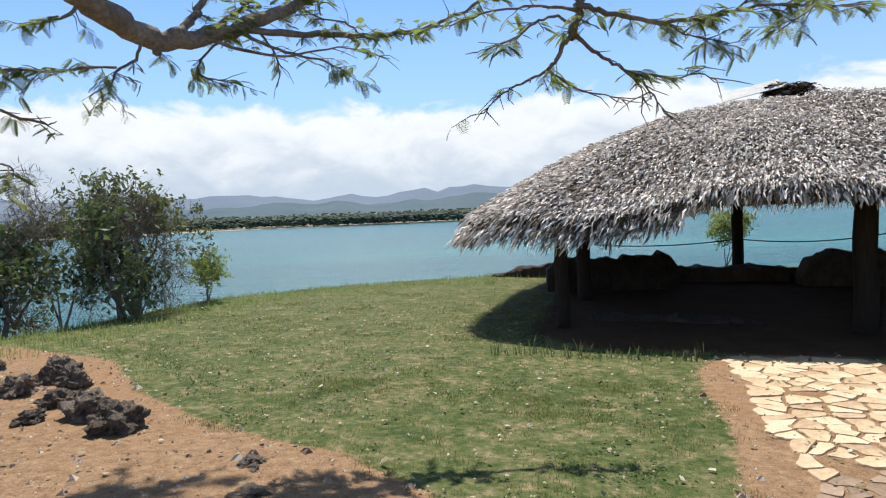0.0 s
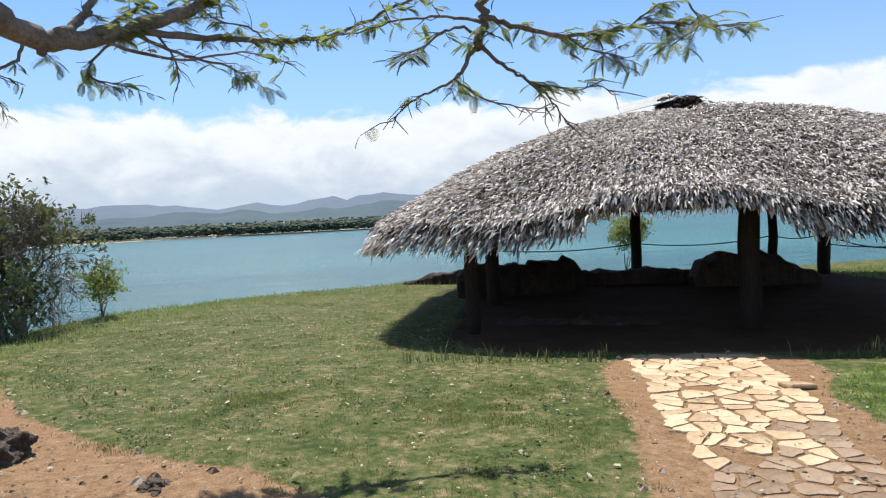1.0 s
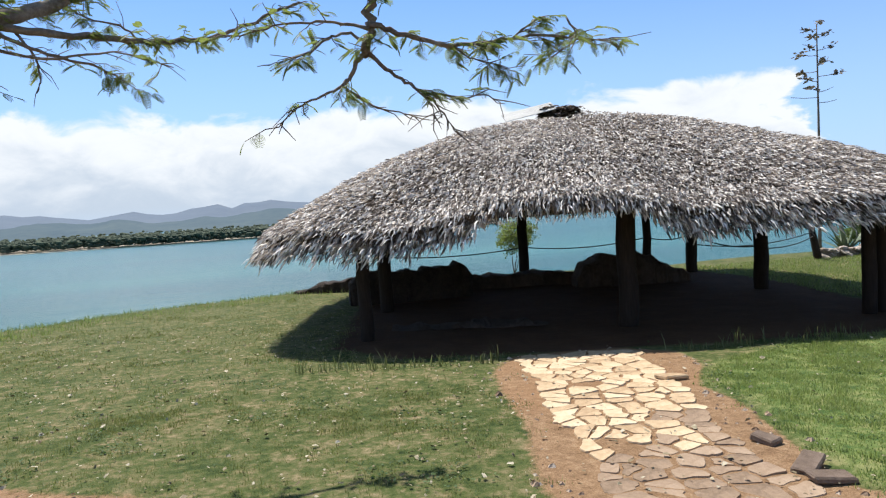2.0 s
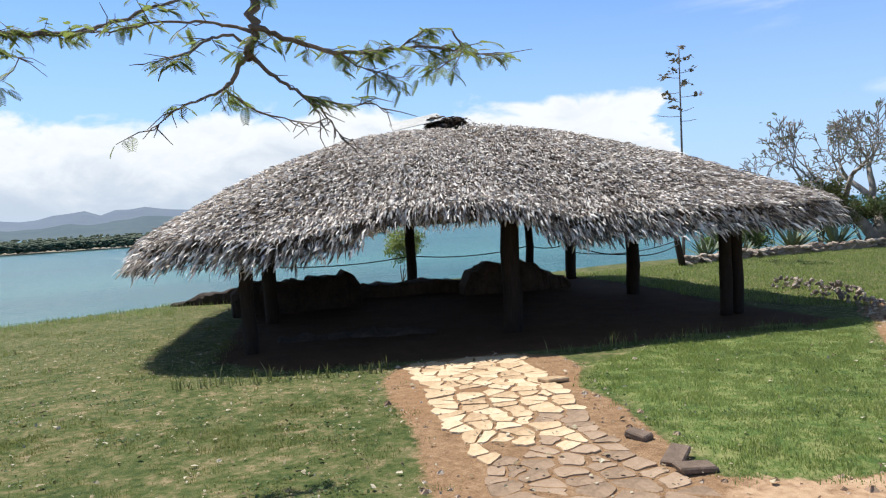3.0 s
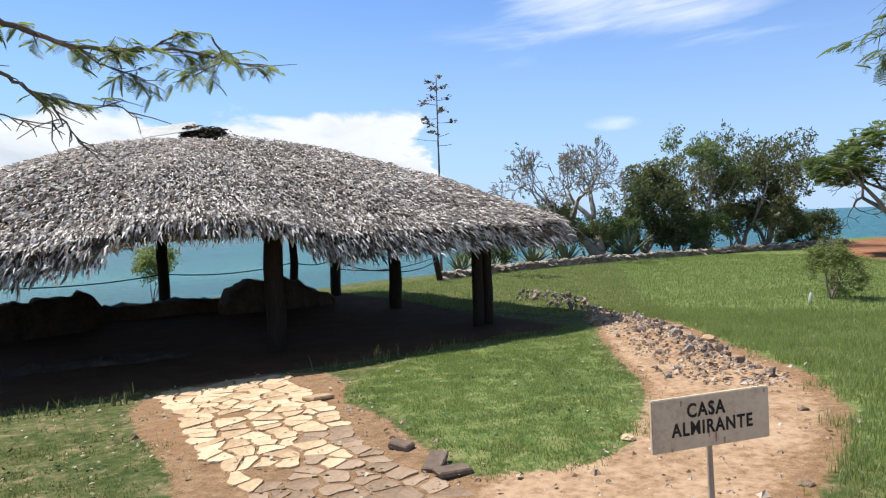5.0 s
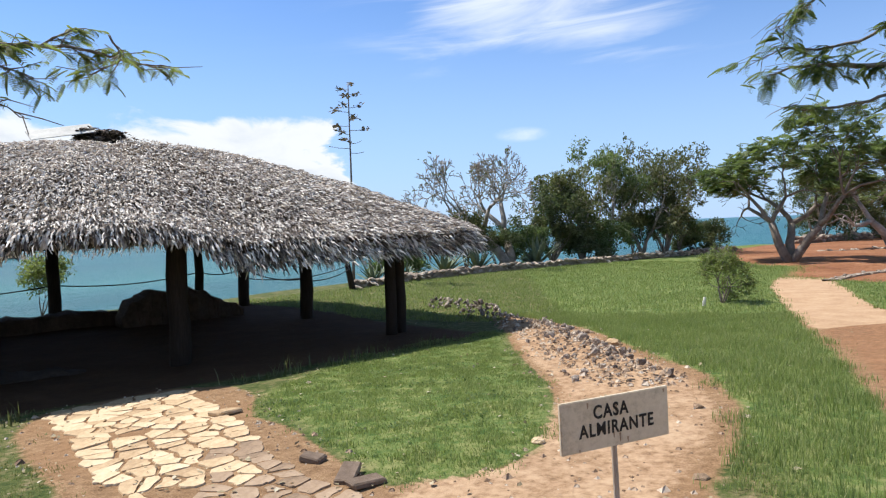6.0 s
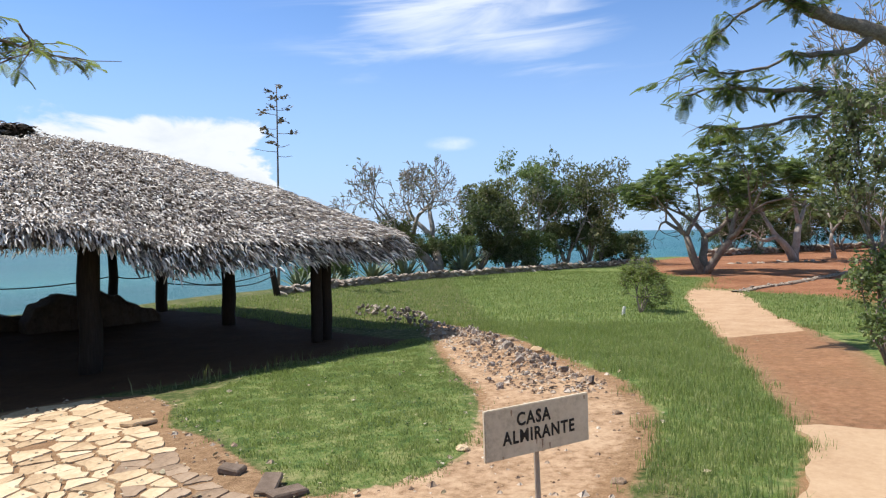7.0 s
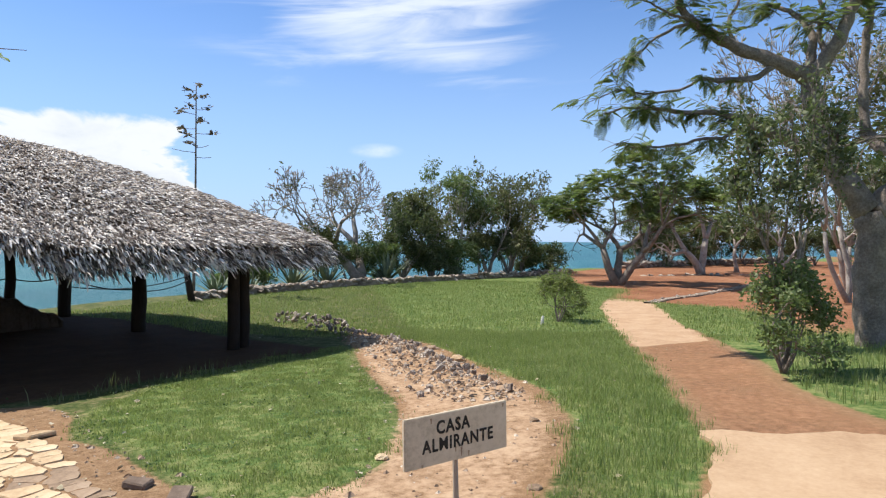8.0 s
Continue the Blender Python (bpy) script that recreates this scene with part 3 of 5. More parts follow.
    for k in range(6):
        me = bpy.data.meshes.new("frond_strip")
        w, l, curl = rng.uniform(0.02, 0.04), rng.uniform(0.2, 0.36), rng.uniform(-0.12, 0.12)
        me.from_pydata([(-w / 2, 0, 0), (w / 2, 0, 0), (-w / 2, -curl, -l / 2), (w / 2, -curl * 0.5, -l / 2), (-w / 8, -curl * 0.3, -l), (w / 8, -curl * 0.3, -l), (0, 0.012, -l / 2), (0, 0.012, 0)], [], [(0, 7, 6, 2), (7, 1, 3, 6), (2, 6, 4), (6, 3, 5, 4)])
        me.materials.append(FROND)
        shapes.append(me)
    for k in range(280):
        a = -math.pi / 2 + rng.uniform(-0.72, 0.72)
        p = roof_point(a, rng.uniform(0.97, 1.0)) - Vector(inv)
        ob = new("frond_strip", shapes[k % 6])
        ob.parent = roof
        ob.matrix_local = Matrix.Translation(p - Vector((0, 0, 0.02)) - EY * 0.03) @ Euler((rng.normal(-0.3, 0.25), rng.normal(0, 0.2), rng.uniform(-1.2, 1.2))).to_matrix().to_4x4()

    # ridge cap, and the clear sheet let into the roof beside it
    cap = Soup()
    for k in range(700):
        t = rng.uniform(0, 1)
        p = hut(4.25 + 0.9 * t, 4.6 + rng.normal(0, 0.16), 3.8 + rng.uniform(0, 0.24)) - Vector(inv)
        d = np.array(tuple(EX * rng.normal(0, 0.6) + EY * rng.normal(0, 0.5) + Vector((0, 0, rng.normal(0, 0.07)))))
        cap.tiles(strip_v, strip_f, [tuple(p)], frames_from(d[None], rng, spin=0.5) * np.array([0.06, 0.17, 0.17]))
    tagged(link("ridge_cap", np.concatenate(cap.v), cap.f, CAP_THATCH, roof), "dark bundle of thatch on the ridge", kind="stuff")
    sheet = Soup()
    n = 40
    a, b = hut(3.29, 4.2, 3.72), hut(4.53, 4.2, 3.97)
    c = hut(3.31, 5.0, 4.0)
    rows = []
    for i in range(n + 1):
        s = i / n
        off = Vector((0, 0, 0.018 * math.sin(s * math.tau * 10)))
        p, q = a.lerp(c, s) + off, b.lerp(b + (c - a), s) + off
        rows += [tuple(p - Vector(inv)), tuple(q - Vector(inv)), tuple(p - Vector(inv) - Vector((0, 0, 0.006))), tuple(q - Vector(inv) - Vector((0, 0, 0.006)))]
    sheet_f = [(4 * i, 4 * i + 1, 4 * i + 5, 4 * i + 4) for i in range(n)] + [(4 * i + 2, 4 * i + 6, 4 * i + 7, 4 * i + 3) for i in range(n)]
    link("skylight_sheet", rows, sheet_f, SHEET, roof, True, "pale corrugated skylight sheet")

    # posts
    def post(u, v, radius, top, lean=(0, 0), name="post"):
        p = hut(u, v)
        z = ground_at(p.x, p.y)
        s = Soup()
        pts, rad = [], []
        for k in range(7):
            t = k / 6
            pts.append((p.x + lean[0] * t + 0.015 * math.sin(k * 1.7 + u), p.y + lean[1] * t + 0.015 * math.cos(k * 2.1 + v), z - 0.15 + t * (top - z + 0.15)))
            rad.append(radius * (1.06 - 0.1 * t + 0.03 * math.sin(k * 2.3 + u)))
        s.tube(pts, rad, 10)
        return s.link(name, POST_WOOD, root, True)

    for u, v, r, top in ((0, 0, 0.115, 1.8), (4.65, 0, 0.17, 1.8), (9.1, 0, 0.12, 1.8), (9.42, 0.1, 0.12, 1.8), (9.66, 4.7, 0.17, 1.8), (9.88, 9.3, 0.17, 1.8), (8.43, 9.3, 0.13, 1.8), (4.42, 9.25, 0.16, 1.8), (0, 9.2, 0.16, 1.8), (0.2, 4.6, 0.16, 1.8)):
        post(u, v, r, top)

    # plates on the posts, and rafters up to the ridge
    def beam(a, b, r, name):
        s = Soup()
        s.tube([tuple(a.lerp(b, t)) for t in (0, 0.33, 0.67, 1)], [r, r * 0.97, r * 0.95, r * 0.9], 8)
        s.link(name, POST_WOOD, root, True)

    for a, b in (((-0.2, 0), (9.5, 0)), ((-0.2, 9.2), (9.5, 9.2)), ((0, -0.2), (0, 9.4)), ((9.3, -0.2), (9.3, 9.4))):
        beam(hut(*a, 1.72), hut(*b, 1.72), 0.09, "wall_plate")
    for k in range(24):
        a = math.tau * (k + 0.5) / 24
        beam(roof_point(a, 0.94) - Vector((0, 0, 0.3)), roof_point(a, 0.05) - Vector((0, 0, 0.3)), 0.05, "rafter")
    return root


shelter = build_shelter()


# ---------------------------------------------------------------- ruins, ropes and posts inside and behind the shelter
def build_ruin(name, a, b, height, thick, label, seed, parts=44):
    """A crumbled masonry wall between two points of the shelter's plan."""
    pa, pb = hut(*a), hut(*b)
    mid = (pa + pb) / 2
    root_z = ground_at(mid.x, mid.y)
    along = (pb - pa)
    length = along.length
    along.normalize()
    side = Vector((-along.y, along.x, 0))
    rings, verts, faces = 10, [], []
    for i in range(parts + 1):
        t = i / parts
        h = height(t) * (1 + 0.16 * noise.fractal((t * 6 + seed, seed, 0), 1, 2, 4))
        end = min(1.0, 0.72 + 5 * min(t, 1 - t))
        c = pa.lerp(pb, t)
        z0 = ground_at(c.x, c.y) - 0.08
        for k in range(rings):
            a_ = math.pi * k / (rings - 1)
            w = thick * math.copysign(abs(math.cos(a_)) ** 0.22, math.cos(a_)) * (0.55 + 0.45 * end)
            zz = h * end * abs(math.sin(a_)) ** 0.22
            p = c + side * (w / 2)
            j = 0.13 * noise.fractal((p.x * 3.5, p.y * 3.5, zz * 4 + seed), 1, 2, 4)
            verts.append((p.x - mid.x + side.x * j, p.y - mid.y + side.y * j, z0 + zz + j * 0.6 - root_z))
    for i in range(parts):
        for k in range(rings - 1):
            faces.append((i * rings + k, (i + 1) * rings + k, (i + 1) * rings + k + 1, i * rings + k + 1))
    faces += [tuple(range(rings)), tuple(range(parts * rings, (parts + 1) * rings))[::-1]]
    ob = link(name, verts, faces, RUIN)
    ob.location = (mid.x, mid.y, root_z)
    return tagged(ob, label, "ruin", "ruined walls")


build_ruin("ruined_wall", (-0.9, 6.8), (2.5, 7.3), lambda t: 0.92 + 0.06 * t, 0.8, "crumbling masonry block coloured dark for the thatch roof's shade", 1.0)
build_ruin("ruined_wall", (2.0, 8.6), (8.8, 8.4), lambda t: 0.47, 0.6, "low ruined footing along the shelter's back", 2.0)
build_ruin("ruined_wall", (5.6, 7.6), (8.9, 7.5), lambda t: 0.42 + 0.58 * math.exp(-((t - 0.42) / 0.36) ** 4), 0.9, "rounded mound of masonry coloured dark for the roof's shade", 3.0)
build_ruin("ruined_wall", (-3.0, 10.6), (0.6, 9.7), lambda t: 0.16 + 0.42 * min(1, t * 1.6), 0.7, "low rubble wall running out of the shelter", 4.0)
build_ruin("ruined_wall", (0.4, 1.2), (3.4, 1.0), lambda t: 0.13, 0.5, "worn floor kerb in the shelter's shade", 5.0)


def build_rope(a, b, sag, label="dark sagging barrier rope tied between posts"):
    points = [tuple(Vector(a).lerp(Vector(b), t) - Vector((0, 0, 4 * sag * t * (1 - t)))) for t in np.linspace(0, 1, 17)]
    s = Soup()
    s.tube(points, [0.017] * 17, 6)
    tagged(s.link("barrier_rope", ROPE), label, "rope", "barrier ropes")


stops = [hut(0, 9.2, 0.38), hut(4.42, 9.25, 0.42), hut(8.43, 9.3, 0.5), hut(9.88, 9.3, 0.52), hut(9.66, 4.7, 0.36)]
for k in range(4):
    build_rope(stops[k], stops[k + 1], 0.13 + 0.03 * (k % 2))


def build_fence_post(x, y, high, lean, label):
    s = Soup()
    z = ground_at(x, y)
    s.tube([(x + lean * t, y, z - 0.1 + (high + 0.1) * t) for t in (0, 0.3, 0.7, 1)], [0.14, 0.13, 0.12, 0.10], 9)
    ob = s.link("fence_post", POST_WOOD, None, True)
    tagged(ob, label, "post", "fence posts")


build_fence_post(19.4, 18.2, 1.15, -0.3, "dark leaning timber post beside the lawn wall")
build_rope(hut(9.66, 4.7, 0.3), (19.2, 18.2, 0.1), 0.12)
build_rope(hut(9.88, 9.3, 0.2), (19.2, 18.2, 0.25), 0.25)


# ---------------------------------------------------------------- stones
def rock_mesh(name, rng, mat, rough=0.3, sub=2, squash=0.7):
    bm = bmesh.new()
    bmesh.ops.create_icosphere(bm, subdivisions=sub, radius=0.5)
    seed = Vector(rng.uniform(-50, 50, 3))
    stretch = Vector((rng.uniform(0.8, 1.25), rng.uniform(0.7, 1.1), squash * rng.uniform(0.8, 1.2)))
    for v in bm.verts:
        d = v.co.normalized()
        big = noise.noise(d * 1.4 + seed) * rough * 1.5
        pits = -abs(noise.noise(d * 4.5 + seed)) * rough * 1.2 if sub > 2 else noise.noise(d * 3 + seed) * rough
        fine = noise.noise(d * 11 + seed) * rough * (0.45 if sub > 2 else 0.0)
        v.co = Vector((v.co.x * stretch.x, v.co.y * stretch.y, v.co.z * stretch.z)) * (1 + big + pits + fine)
    me = bpy.data.meshes.new(name)
    bm.to_mesh(me)
    bm.free()
    me.materials.append(mat)
    return me


def build_reef_rocks():
    rng = np.random.default_rng(21)
    for x, y, size, label in ((-4.55, 7.65, 0.62, "dark pitted coral rock on the bare earth"), (-4.6, 6.95, 0.55, "low dark coral rock sunk in the bare earth"),
                              (-3.85, 6.45, 0.42, "small dark coral rock beside the larger ones"), (-2.85, 5.55, 0.60, "large jagged coral rock on bare orange earth"),
                              (-3.3, 5.95, 0.62, "broad pitted coral rock on bare orange earth"), (-3.75, 5.8, 0.34, "small brown coral rock on the bare earth"),
                              (-5.75, 8.3, 0.32, "flat dark stone near the lawn's edge"), (-1.45, 4.7, 0.36, "half-buried dark stone in dappled shade"),
                              (-4.15, 7.2, 0.5, "dark coral rock leaning on its neighbour"), (-1.3, 4.15, 0.3, "half-buried brown stone in dappled shade")):
        me = rock_mesh("coral_rock", rng, REEF_ROCK, 0.42, 4, 0.62)
        ob = new("coral_rock", me)
        ob.matrix_world = pose(x, y, ground_at(x, y) + size * (0.12 if y > 5 else -0.02), 0, 0, rng.uniform(0, 360)) @ Matrix.Diagonal((size * 0.82, size * 0.82, size * (0.8 if y > 5 else 0.4), 1))
        tagged(ob, label, "rock", "coral rocks")


build_reef_rocks()


def along_line(points, t):
    points = [Vector((*p, 0)) for p in points]
    lengths = [(b - a).length for a, b in zip(points, points[1:])]
    d = t * sum(lengths)
    for a, b, l in zip(points, points[1:], lengths):
        if d <= l:
            return a.lerp(b, d / l)
        d -= l
    return points[-1]


FLAG_LEFT = ((3.55, 8.4), (3.5, 8.3), (3.1, 6.8), (2.6, 5.4), (2.5, 4.7), (2.2, 3.9), (1.9, 3.2), (1.5, 2.2))
FLAG_RIGHT = ((5.15, 7.9), (5.1, 7.8), (4.5, 6.2), (4.15, 5.3), (3.6, 4.3), (3.4, 3.5), (3.35, 2.9), (3.0, 1.8))


def build_rubble():
    """The long heap of broken stone that curves away from the sign, and stray stones round it."""
    rng = np.random.default_rng(31)
    shapes = [rock_mesh("rubble_stone", rng, RUBBLE, 0.35, 1, 0.65) for _ in range(7)]
    heap = holder("rubble_heap", (10.3, 4.9, ground_at(10.3, 4.9)), "long heap of pale broken stone on bare earth", "rubble")
    course = ((16.1, 11.6), (15.0, 9.8), (13.6, 7.9), (12.2, 6.3), (10.2, 4.7), (9.0, 3.7), (7.8, 2.75))
    for k in range(290):
        t = rng.uniform(0, 1)
        p = along_line(course, t)
        off = rng.normal(0, 0.28 if t > 0.35 else 0.22, 2)
        x, y = p.x + off[0], p.y + off[1]
        mound = (0.28 if (t < 0.33 or t > 0.55) else 0.1) * math.exp(-(off @ off) / 0.12)
        size = rng.uniform(0.04, 0.10) * (1.5 if rng.random() < 0.12 else 1) * (1.5 if t < 0.35 else 1)
        ob = new("rubble_stone", shapes[k % 7])
        ob.parent = heap
        ob.matrix_local = Matrix.Translation(-heap.matrix_world.translation) @ pose(x, y, ground_at(x, y) + mound + size * 0.2, *rng.uniform(0, 360, 3)) @ Matrix.Scale(size, 4)
    # pieces past counting: chips and pebbles on all the bare earth
    chips = Soup()
    verts = [(-0.5, -0.4, 0), (0.5, -0.5, 0), (0.6, 0.4, 0), (-0.4, 0.5, 0), (-0.2, -0.1, 0.5), (0.25, 0.1, 0.45)]
    faces = [(0, 1, 5, 4), (1, 2, 5), (2, 3, 4, 5), (3, 0, 4)]
    n = 26000
    x, y = rng.uniform(-8, 16, n), rng.uniform(-1, 10, n)
    bare = np.maximum.reduce([inside(x, y, o) for o in (BARE_LEFT, PATH_STRIP, RING)])
    keep = (bare > -0.1) & (inside(x, y, PATCH) < 0.1) & (inside(x, y, FLAG_LEFT + FLAG_RIGHT[::-1]) < -0.05)
    course_gap = np.min([np.hypot(x - along_line(course, t).x, y - along_line(course, t).y) for t in np.linspace(0, 1, 40)], axis=0)
    keep &= rng.uniform(0, 1, n) < np.where(course_gap < 0.75, 1.0, 0.34)
    x, y, gap = x[keep], y[keep], course_gap[keep]
    s = rng.gamma(1.6, 0.011, len(x)) + 0.006 + np.where(gap < 0.6, 0.02, 0)
    a = rng.uniform(0, math.tau, len(x))
    axes = np.zeros((len(x), 3, 3))
    axes[:, 0, 0], axes[:, 1, 0], axes[:, 0, 1], axes[:, 1, 1], axes[:, 2, 2] = np.cos(a) * s, np.sin(a) * s, -np.sin(a) * s, np.cos(a) * s, s
    lift = 0.22 * np.exp(-(gap / 0.3) ** 2)
    chips.tiles(verts, faces, np.stack([x, y, land(x, y) - 0.002 + lift * 0.6], -1), axes)
    pebble = speckled("pebbles", (0.19, 0.125, 0.085), (0.40, 0.285, 0.20), (0.62, 0.52, 0.42), 5, 30, 0.95, island=0.6)
    tagged(chips.link("pebbles", pebble), "loose pebbles and stone chips on bare earth", "pebbles", kind="stuff")
    for x, y, s, label in ((10.4, 4.0, 0.3, "orange broken stone beside the rubble heap"), (5.0, 2.62, 0.12, "pale flat stone at the grass patch's edge"), (4.7, 1.2, 0.1, "small brown stone on the bare earth"),
                           (11.6, 5.0, 0.26, "flat rusty brown stone beside the rubble"), (6.6, 1.7, 0.1, "small tan stone near the sign")):
        ob = new("loose_stone", rock_mesh("loose_stone", rng, FLAG if "pale" in label or "orange" in label else FLAG_WORN, 0.3, 2, 0.5))
        ob.matrix_world = pose(x, y, ground_at(x, y) + s * 0.1, 0, 0, rng.uniform(0, 360)) @ Matrix.Scale(s, 4)
        tagged(ob, label, "stone", "loose stones")


build_rubble()


def build_lawn_wall(name, course, high, count, label, seed, stone=0.3):
    """A low dry-stone wall."""
    rng = np.random.default_rng(seed)
    shapes = [rock_mesh("wall_stone", rng, WALL_STONE, 0.22, 1, 0.75) for _ in range(6)]
    p = along_line(course, 0.5)
    wall = holder(name, (p.x, p.y, ground_at(p.x, p.y)), label, "wall")
    inv = Matrix.Translation(-wall.matrix_world.translation)
    core = []
    for t in np.linspace(0, 1, 60):
        q, r = along_line(course, t), along_line(course, min(t + 0.02, 1.0))
        d = (r - q).normalized() if t < 1 else Vector((1, 0, 0))
        s = Vector((-d.y, d.x, 0)) * 0.2
        z = ground_at(q.x, q.y)
        for e, h in ((s, -0.1), (s, high * 0.75), (-s, high * 0.75), (-s, -0.1)):
            core.append(tuple(inv @ Vector((q.x + e.x, q.y + e.y, z + h))))
    link("core", core, [(4 * i + k, 4 * i + 4 + k, 4 * i + 5 + k, 4 * i + 1 + k) for i in range(59) for k in range(3)], WALL_STONE, wall)
    for k in range(count):
        t, row = (k // 2 + rng.uniform(0, 0.6)) / (count / 2), k % 2
        q = along_line(course, min(t, 1))
        size = stone * rng.uniform(0.75, 1.35)
        ob = new("wall_stone", shapes[k % 6])
        ob.parent = wall
        ob.matrix_local = inv @ pose(q.x + rng.normal(0, 0.09), q.y + rng.normal(0, 0.09) - 0.1, ground_at(q.x, q.y) + high * (0.3 + 0.45 * row) + rng.normal(0, 0.03), *rng.uniform(-25, 25, 2), rng.uniform(0, 360)) @ Matrix.Diagonal((size * 1.4, size, size * 0.7, 1))


build_lawn_wall("lawn_wall", ((19.6, 18.4), (25, 18.2), (31, 16.6), (38, 13.6), (44.5, 11.0), (48, 9.8)), 0.36, 280, "low dry-stone wall along the lawn's seaward edge", 41)
build_lawn_wall("lawn_wall", ((60, 7.6), (70, 2.0), (84, -5), (98, -12)), 0.6, 150, "low pale stone wall beyond the red earth", 43, 0.55)
build_lawn_wall("lawn_wall", ((47, 4.6), (52, -1.5), (56, -9)), 0.0, 30, "sunken row of stones across the red earth", 44, 0.3)
build_lawn_wall("kerb", ((26.0, 2.3), (29.0, 1.4), (33.2, 0.1), (39.9, -1.9)), 0.07, 130, "low earth-stained stone kerb beside the walkway", 45, 0.13)


# ---------------------------------------------------------------- flagged path
def build_path():
    rng = np.random.default_rng(51)
    left, right = FLAG_LEFT, FLAG_RIGHT
    path = holder("flagstone_path", (3.6, 6.2, ground_at(3.6, 6.2)), "path of irregular pale limestone flags set in earth", "path")
    path["kind"] = "structure"
    origin = np.array(path.matrix_world.translation)

    def spot(t, c):
        return along_line(left, t).lerp(along_line(right, t), c)

    # seeds in staggered rows; each flag is the ground nearer to its seed than to any other
    seeds = []
    t = 0.012
    while t < 0.99:
        cols = int(rng.choice([4, 5, 5, 6]))
        off = rng.uniform(-0.2, 0.2)
        for j in range(cols):
            seeds.append(spot(min(max(t + rng.normal(0, 0.007), 0), 1), (j + 0.5 + off * 0.6 + rng.normal(0, 0.17)) / cols))
        t += rng.uniform(0.023, 0.034)
    rim = []
    for t in np.linspace(-0.02, 1.0, 40):
        t = max(t, 0)
        for c in (-0.11, 1.11):
            rim.append(spot(t, c + rng.normal(0, 0.035)))
    rim += [spot(0, c) + Vector((0.1 + rng.normal(0, 0.03), 0.24 + rng.normal(0, 0.04), 0)) for c in np.linspace(0, 1, 7)]
    everything = seeds + rim
    for mid in seeds:
        cell = [mid + Vector((x, y, 0)) for x, y in ((-0.6, -0.6), (0.6, -0.6), (0.6, 0.6), (-0.6, 0.6))]
        for other in everything:
            way = other - mid
            far = way.length
            if far < 1e-6 or far > 1.4:
                continue
            way = way / far
            cut = far / 2
            kept = []
            for k in range(len(cell)):
                a, b = cell[k], cell[(k + 1) % len(cell)]
                da, db = (a - mid).dot(way) - cut, (b - mid).dot(way) - cut
                if da <= 0:
                    kept.append(a)
                if (da < 0) != (db < 0):
                    kept.append(a.lerp(b, da / (da - db)))
            cell = kept
            if len(cell) < 3:
                break
        if len(cell) < 3 or rng.random() < 0.025:
            continue
        # bow and chip the sides, and draw in for the joints
        outline = []
        for k in range(len(cell)):
            a, b = cell[k], cell[(k + 1) % len(cell)]
            if (b - a).length < 0.035:
                continue
            outline.append(a.lerp(b, 0.10))
            outline.append(a.lerp(b, rng.uniform(0.4, 0.6)) + Vector((rng.normal(0, 0.009), rng.normal(0, 0.009), 0)))
            outline.append(a.lerp(b, 0.90))
        if len(outline) < 6:
            continue
        gap = rng.uniform(0.014, 0.028)
        outline = [mid + (q - mid) * (1 - gap / max((q - mid).length, 0.05)) for q in outline]
        high, tilt = rng.uniform(0.008, 0.02), rng.normal(0, 0.02, 2)
        rings = []
        for shrink, z in ((1.0, -0.05), (1.0, high - 0.010), (0.965, high)):
            rings.append([((q.x - mid.x) * shrink, (q.y - mid.y) * shrink, z + (q - mid).x * tilt[0] + (q - mid).y * tilt[1]) for q in outline])
        n = len(outline)
        verts = sum(rings, [])
        faces = [(r * n + k, r * n + (k + 1) % n, (r + 1) * n + (k + 1) % n, (r + 1) * n + k) for r in range(2) for k in range(n)]
        faces.append(tuple(range(2 * n, 3 * n)))
        worn = mid.y < 4.2 + 0.12 * rng.normal() or (mid.x > 3.35 and mid.y < 5.0 + 0.1 * rng.normal())
        if worn:
            verts = [(x, y, z - 0.006) for x, y, z in verts]
        ob = link("flagstone", verts, faces, FLAG_WORN if worn else FLAG, path)
        ob.location = (mid.x - origin[0], mid.y - origin[1], ground_at(mid.x, mid.y) - origin[2])
    for x, y, w, l, label in ((3.72, 4.02, 0.13, 0.2, "upended dark slab at the path's edge"), (3.6, 3.5, 0.3, 0.15, "loose dark slab at the path's edge"), (3.55, 3.28, 0.28, 0.14, "loose dark slab at the path's edge"), (4.45, 6.15, 0.3, 0.2, "raised pale block at the path's edge")):
        bm = bmesh.new()
        bmesh.ops.create_cube(bm, size=1)
        for v in bm.verts:
            v.co = Vector((v.co.x * w * rng.uniform(0.85, 1.15), v.co.y * l * rng.uniform(0.85, 1.15), v.co.z * 0.05 * rng.uniform(0.8, 1.2)))
        bmesh.ops.bevel(bm, geom=list(bm.edges), offset=0.012, segments=1, affect="EDGES")
        ob = part("loose_slab", bm, FLAG if "pale" in label else SLAB_DARK)
        ob.matrix_world = pose(x, y, ground_at(x, y) + 0.03, rng.uniform(-9, 9), rng.uniform(-9, 9), rng.uniform(-30, 30))
        tagged(ob, label, "slab", "loose slabs")


build_path()


